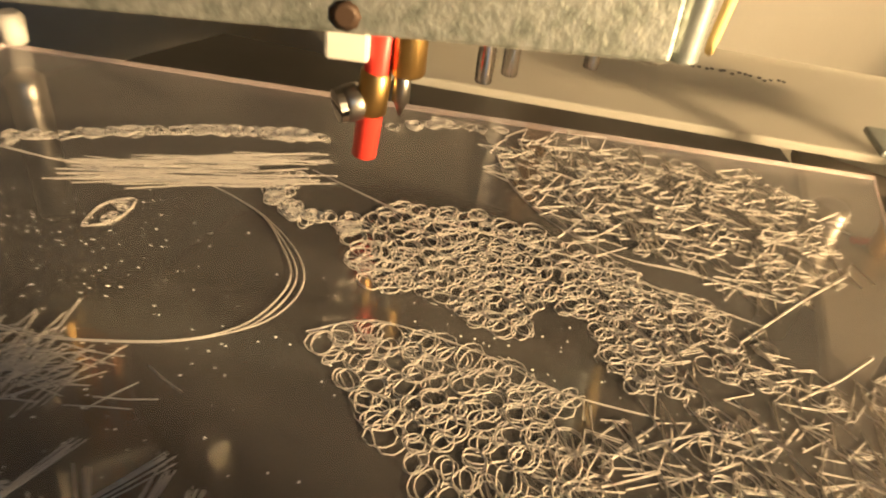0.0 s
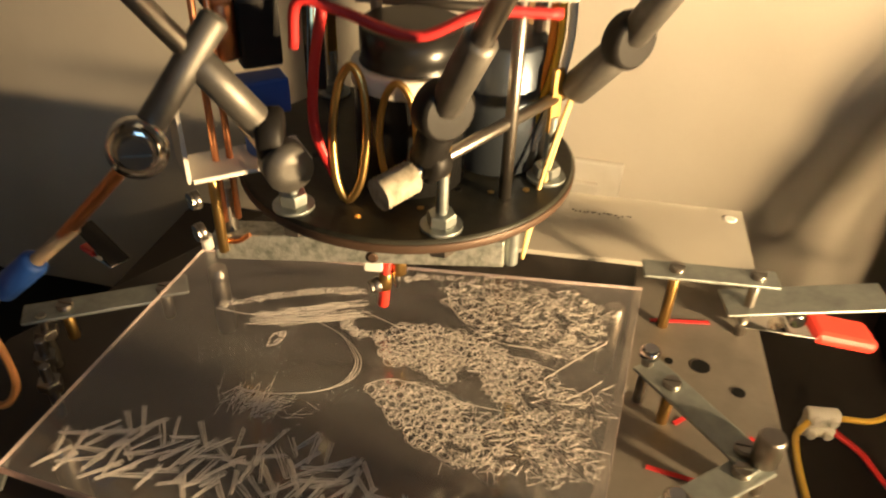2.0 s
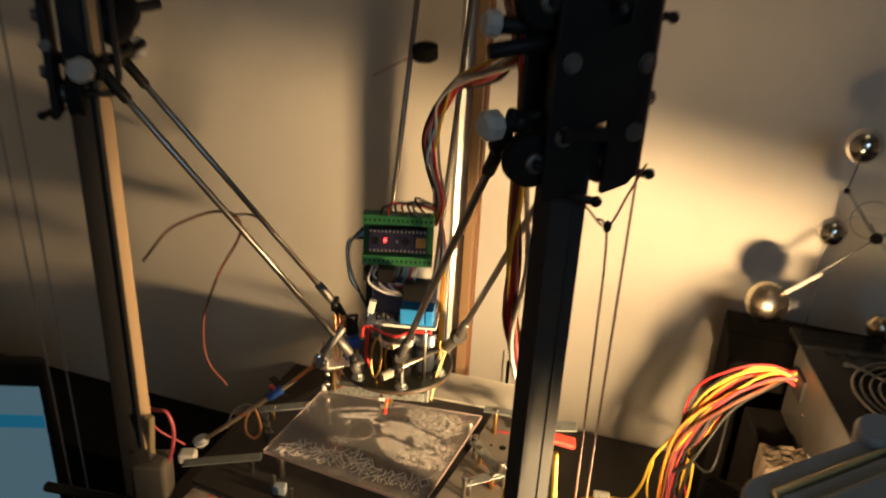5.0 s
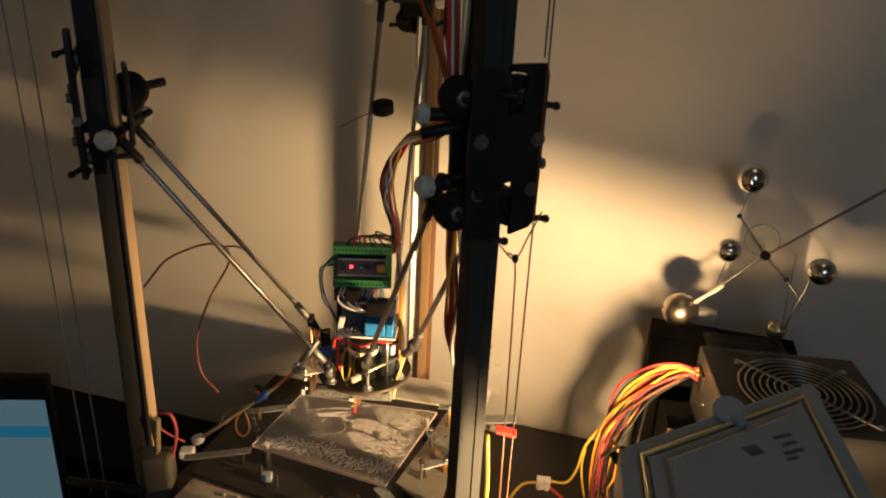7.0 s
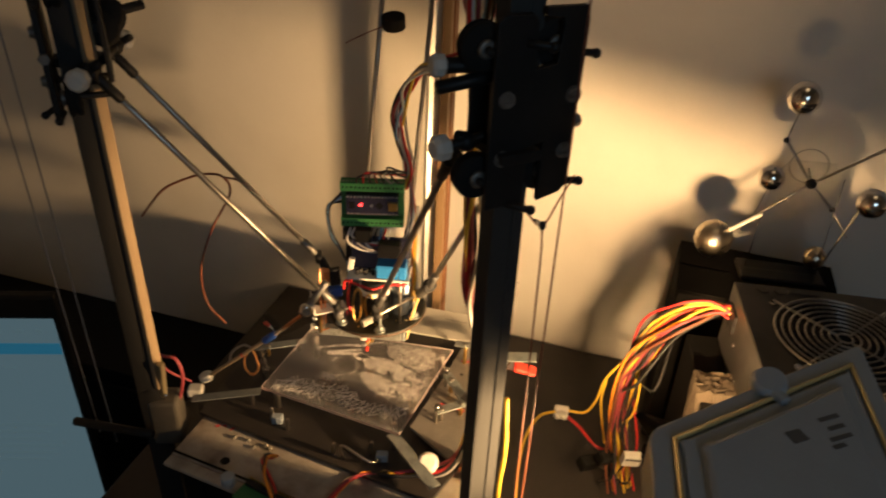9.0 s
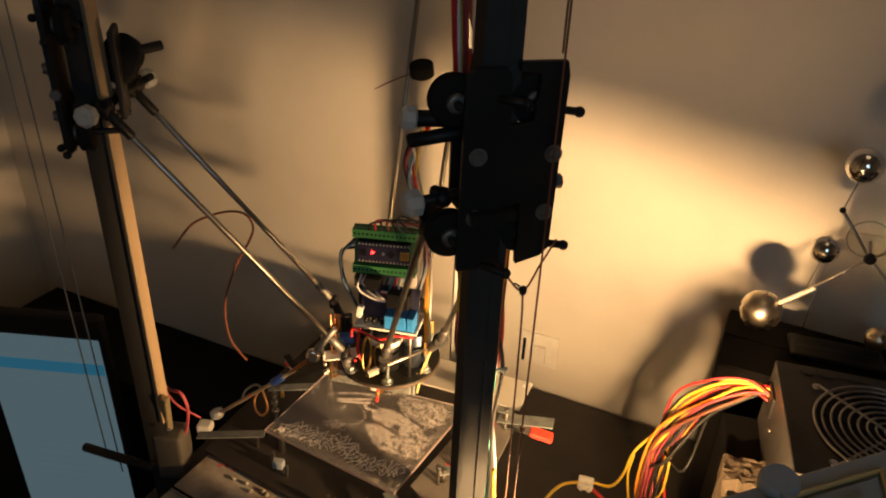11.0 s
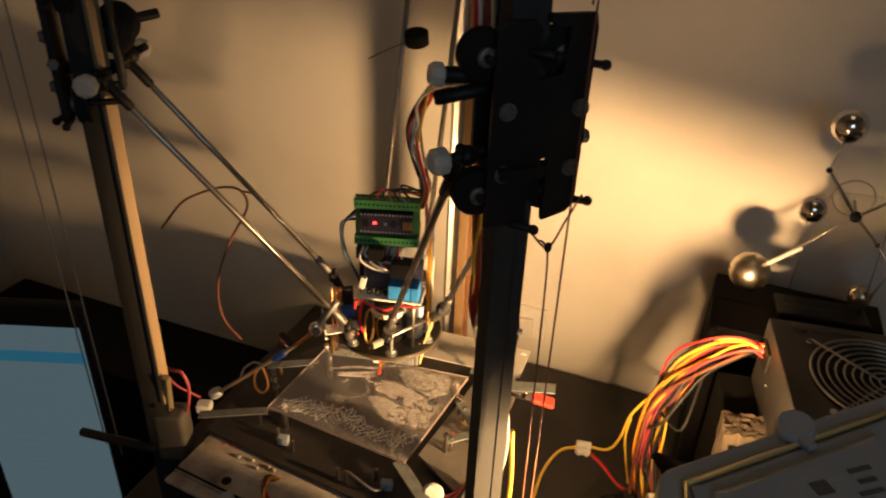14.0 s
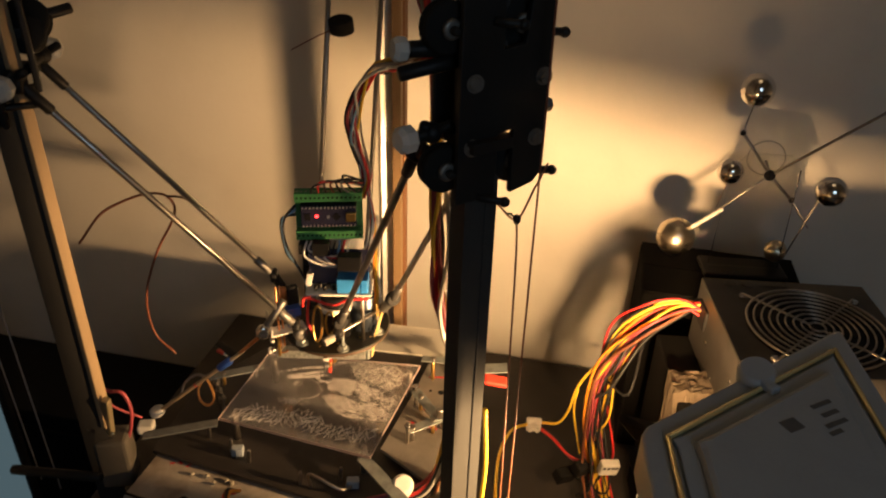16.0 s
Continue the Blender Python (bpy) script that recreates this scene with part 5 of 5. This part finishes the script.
for i in range(1, 9):
    r = 0.0065 * i
    part("grille_ring", tube([(0.004 + r * math.cos(k * 0.2618), -0.008 + r * math.sin(k * 0.2618), PZT + 0.0035) for k in range(24)], 0.0009, 6, closed=True, steps=2), STEEL, gr)
for a in (45, 135, 225, 315):
    c, s = math.cos(radians(a)), math.sin(radians(a))
    part("spoke", rod((0.004 + 0.007 * c, -0.008 + 0.007 * s, PZT + 0.0024), (0.004 + 0.07 * c, -0.008 + 0.07 * s, PZT + 0.0024), 0.0011, 6), STEEL, gr)
    part("screw", slotted((0.004 + 0.071 * c, -0.008 + 0.0655 * s, PZT), (0, 0, 1), 0.0032, 0.003), CHROME, ps)
for k in range(7):
    a = k * 0.898
    part("fan_blade", box((0.042, 0.018, 0.0015), pose(0.004 + 0.032 * math.cos(a), -0.008 + 0.032 * math.sin(a), PZT - 0.0 + 0.0006, 2, 0, math.degrees(a)), 0.0004), FANBLACK, ps)
for k in range(2):
    part("stamped_ring", lathe([(0.0062, 0), (0.0062, 0.0005), (0.0056, 0.0007)], pose(-0.05 + k * 0.016, 0.062, PZT), 20), PSU, ps)
part("stamped_bar", box((0.026, 0.005, 0.0008), pose(-0.012, 0.062, PZT + 0.0003), 0.0003), PSU, ps)
for y, z in ((-0.05, -0.028), (0.02, -0.04), (-0.01, -0.058)):
    part("case_rivet", ball((-0.0752, y, PZT + z), 0.0016), CHROME, ps)
part("cable_gland", box((0.004, 0.028, 0.022), pose(-0.0755, 0.045, PZT - 0.026), 0.003), BLACK, ps)
START = Vector((0.335, 0.235, 0.193))
pw = thing("supply_harness", "thick fan of yellow, red and black power supply wires", "cable harness")
w = random.Random(3)
for k in range(24):
    c = ("yellow", "red", "black", "maroon", "orange", "black", "yellow", "maroon", "brown", "black", "yellow", "black", "red")[k % 13]
    u, q = w.gauss(0, 1), w.gauss(0, 1)
    reach = w.uniform(0.86, 1.14)
    pts = [START + Vector((0.003, w.uniform(-0.01, 0.01), w.uniform(-0.008, 0.008))),
           (0.315, 0.232 + 0.004 * u, 0.192 + 0.006 * q),
           (0.335 - 0.047 * reach, 0.23 + 0.008 * u, 0.174 + 0.011 * q),
           (0.335 - 0.07 * reach + 0.005 * u, 0.226 + 0.009 * q, 0.128 + 0.012 * q),
           (0.335 - 0.08 * reach + 0.004 * q, 0.22 + 0.008 * u, 0.07 + 0.008 * u),
           (0.264 + 0.008 * u, 0.21 + 0.01 * q, 0.01 + 0.01 * q),
           (0.27 + 0.01 * q, 0.2 + 0.01 * u, -0.04)]
    part("strand", tube(pts, w.uniform(0.0012, 0.0016), 7), WIRE[c], pw, f"{c} strand")
wire("loose_wire", [(0.272, 0.226, 0.155), (0.255, 0.226, 0.125), (0.234, 0.225, 0.085), (0.2275, 0.225, 0.05), (0.218, 0.224, 0.03), (0.2, 0.222, 0.028)], "yellow", 0.0015, "yellow wire from the power supply to the connector")
wire("loose_wire", [(0.234, 0.225, 0.08), (0.233, 0.222, 0.05), (0.245, 0.215, 0.0)], "yellow", 0.0012)
harness("connector_harness", [(0.2, 0.222, 0.019), (0.215, 0.22, 0.01), (0.235, 0.216, -0.008), (0.258, 0.21, -0.012), (0.27, 0.205, -0.03)], ("red", "maroon", "red", "maroon"), 0.0018, 0.0014, "dark red wires from the white connector")
mc = thing("molex_plug", "white four-way supply plug hanging on its wires", "plug")
mc.matrix_world = pose(0.275, 0.19, 0.012, 10, 6, 20)
part("housing", box((0.02, 0.009, 0.017), pose(0, 0, 0), 0.0015), WHITE, mc)
for k in range(4):
    part("socket", box((0.003, 0.0006, 0.003), pose(-0.0066 + k * 0.0044, -0.0047, 0.004), 0), BLACK, mc)
for x, y, z in ((0.25, 0.2, -0.005), (0.232, 0.2, -0.02)):
    q = thing("dark_plug", "dark plug and wires in the shadow by the table", "plug")
    part("housing", box((0.022, 0.014, 0.014), pose(x, y, z, 20, 10, 40), 0.002), RUBBER, q)
dk2 = thing("dark_box", "dark carton standing behind the power supply", "box")
part("carton", box((0.17, 0.11, 0.22), pose(0.372, 0.36, 0.05), 0.003), CARD, dk2)
part("flap", box((0.168, 0.054, 0.0015), pose(0.372, 0.332, 0.161, 1), 0.0004), CARD, dk2)
part("flap", box((0.168, 0.054, 0.0015), pose(0.372, 0.388, 0.161, -1), 0.0004), CARD, dk2)

# ---- grey enclosure in front of the power supply ----
LZ = 0.29
R0, E1, E2 = Vector((0.2775, -0.0646)), Vector((0.1115, 0.1116)), Vector((0.03, -0.24))


def lid_outline(out):
    c = [R0, R0 + E1, R0 + E1 + E2, R0 + E2]
    m = sum(c, Vector((0, 0))) / 4
    res = []
    for i in range(4):
        p, a, b = c[i], (c[i] - c[i - 1]).normalized(), (c[(i + 1) % 4] - c[i]).normalized()
        n1, n2 = Vector((-a.y, a.x)), Vector((-b.y, b.x))
        if n1.dot(p - m) < 0:
            n1 = -n1
        if n2.dot(p - m) < 0:
            n2 = -n2
        corner = p + (n1 + n2) * out / (1 + n1.dot(n2))
        for t in (0.0, 0.5, 1.0):
            q = (corner - a * 0.006).lerp(corner, t) if t < 0.5 else (corner if t == 0.5 else corner + b * 0.006)
            res.append((q - (corner - p).normalized() * (0.0022 if t == 0.5 else 0.0)) if out else q)
    return [(v.x, v.y) for v in res]


en = thing("grey_enclosure", "grey plastic junction box with a clear-edged lid and a turning latch", "junction box")
part("body", prism(lid_outline(-0.034), -0.06, LZ - 0.029, bevel=0.001), GREYBOX, en)
part("lid_flange", prism(lid_outline(0.0145), LZ - 0.0295, LZ, bevel=0.002), GREYBOX, en)
rim_pts = [Vector((*v, LZ + 0.0022)) for v in (R0, R0 + E1, R0 + E1 + E2, R0 + E2)]
bm = None
for k in range(4):
    bm = ball(rim_pts[k], 0.0017, rod(rim_pts[k - 1], rim_pts[k], 0.0017, 10, bm))
part("lid_edge", bm, GASKET, en, "lid edge with its yellow lamplight put into the colour")
part("lid_panel", prism(lid_outline(-0.004), LZ - 0.002, LZ + 0.003, bevel=0.001), GREYBOX, en)
part("raised_panel", prism(lid_outline(-0.014), LZ - 0.001, LZ + 0.009, bevel=0.004), GREYBOX, en, "raised lid panel")
lt = part("latch", lathe([(0.0105, 0), (0.0115, 0.001), (0.0115, 0.011), (0.0095, 0.014)], pose(0.3345, 0.0065, LZ - 0.004, 12, -8), 24), GREYBOX, en, "round turning latch")
part("latch_clip", box((0.007, 0.02, 0.006), pose(0.3365, -0.004, LZ + 0.005, 0, 0, 40), 0.0015), GREYBOX, lt)
tx = Vector((0.345, -0.045))
for i, (u, v, a, b) in enumerate(((0, 0, 0.011, 0.009), (0.022, 0.012, 0.015, 0.003), (0.026, 0.003, 0.012, 0.003), (0.028, -0.006, 0.016, 0.003), (0.026, -0.013, 0.009, 0.003))):
    part("printed_bar", box((a, b, 0.0003), pose(tx.x + u * 0.9, tx.y + v + u * 0.5, LZ + 0.00925, 0, 0, 38), 0), PAPER, en)

# ---- desk toy with polished balls ----
toy = thing("orbit_toy", "desk toy of polished steel balls on thin rods", "desk toy")
HUB = Vector((0.39, 0.335, 0.294))
part("hub", ball(HUB, 0.0055), BLACK, toy)
for p, r, mat in (((0.315, 0.345, 0.209), 0.0205, WARM_LIT), ((0.352, 0.33, 0.296), 0.0128, CHROME), ((0.365, 0.36, 0.371), 0.0165, CHROME), ((0.445, 0.32, 0.29), 0.0148, CHROME), ((0.429, 0.39, 0.184), 0.0125, WARM_LIT)):
    part("ball", ball(p, r), mat, toy, "polished steel ball")
part("ball_tube", rod((0.328, 0.344, 0.222), (0.355, 0.34, 0.25), 0.0022, 12), WHITE, toy, "pale tube by the large ball")
for a, b, r in ((HUB, (0.335, 0.343, 0.229), 0.0011), (HUB, (0.5, 0.29, 0.416), 0.0014), (HUB, (0.357, 0.34, 0.333), 0.0014), ((0.357, 0.34, 0.333), (0.364, 0.356, 0.358), 0.0007),
                (HUB, (0.416, 0.335, 0.27), 0.0014), ((0.416, 0.335, 0.27), (0.437, 0.33, 0.244), 0.0009), ((0.352, 0.331, 0.286), (0.348, 0.34, 0.25), 0.0007), ((0.438, 0.324, 0.281), (0.425, 0.335, 0.21), 0.0009)):
    part("rod", rod(a, b, r, 8), STEEL, toy)
for p in ((0.357, 0.34, 0.333), (0.416, 0.335, 0.27)):
    part("rod_joint", ball(p, 0.0028), BLACK, toy)
part("clear_stand", prism([(-0.038, 0), (0.038, 0), (0.034, 0.125), (0.022, 0.14), (-0.022, 0.14), (-0.034, 0.125)], -0.002, 0.002, pose(0.395, 0.372, 0.162, 90, 0, 8), bevel=0.0008), CLEAR, toy, "clear acrylic stand")
part("ring", tube([(0.386 + 0.018 * math.cos(k * 0.785), 0.35, 0.306 + 0.018 * math.sin(k * 0.785)) for k in range(8)], 0.0006, 6, closed=True), STEEL, toy)
part("axle", rod(HUB, (0.391, 0.37, 0.295), 0.0015, 8), STEEL, toy)
part("foot", box((0.09, 0.04, 0.006), pose(0.395, 0.372, 0.1655, 0, 0, 8), 0.002), BLACK, toy)

# ---- added black block for the shade low on the wall, and lit screen beyond the left post ----
blk = thing("shade_block", "added black block standing in for shade on the lower plaster wall", "cabinet")
# No furniture stands here: black panels make the lower wall as dark as shade
part("body", box((0.62, 0.15, 0.6), pose(-0.6, 0.377, -0.5), 0.004), FANBLACK, blk)
part("block_top", box((0.63, 0.155, 0.012), pose(-0.6, 0.3745, -0.194), 0.002), FANBLACK, blk)
for x in (-0.75, -0.45):
    d = part("block_panel", box((0.29, 0.006, 0.54), pose(x, 0.298, -0.49), 0.002), FANBLACK, blk)
    part("handle", box((0.008, 0.012, 0.09), pose(x + 0.12, 0.29, -0.3), 0.002), BLACK, d)

mo = thing("monitor", "black-framed screen showing a pale blue window", "monitor")
mo.matrix_world = pose(-0.54, 0.15, -0.175, 0, 0, 20)
part("frame", box((0.36, 0.016, 0.44), pose(-0.09, 0.009, 0.0), 0.004), BLACK, mo)
part("lit_window", box((0.168, 0.001, 0.372), pose(0.0, 0.0003, 0.0), 0), SCREEN, mo, "pale lit window")
part("title_bar", box((0.167, 0.0008, 0.018), pose(0.0, -0.0006, 0.137), 0), SCREENBAR, mo, "blue title bar")
for k in range(3):
    part("toolbar_icon", box((0.009, 0.0006, 0.007), pose(0.01 + k * 0.026, -0.0006, 0.166), 0), SCREENTEXT, mo)
for k in range(6):
    part("text_bar", box((0.1 - 0.012 * (k % 3), 0.0006, 0.004), pose(-0.005 - 0.006 * (k % 3), -0.0006, 0.0 - k * 0.014), 0), SCREENTEXT, mo)
for k in range(3):
    part("text_bar", box((0.018, 0.0006, 0.003), pose(-0.05 + k * 0.03, -0.0006, 0.105), 0), SCREENTEXT, mo)
part("stand", box((0.05, 0.03, 0.42), pose(-0.09, 0.04, -0.418), 0.004), BLACK, mo)
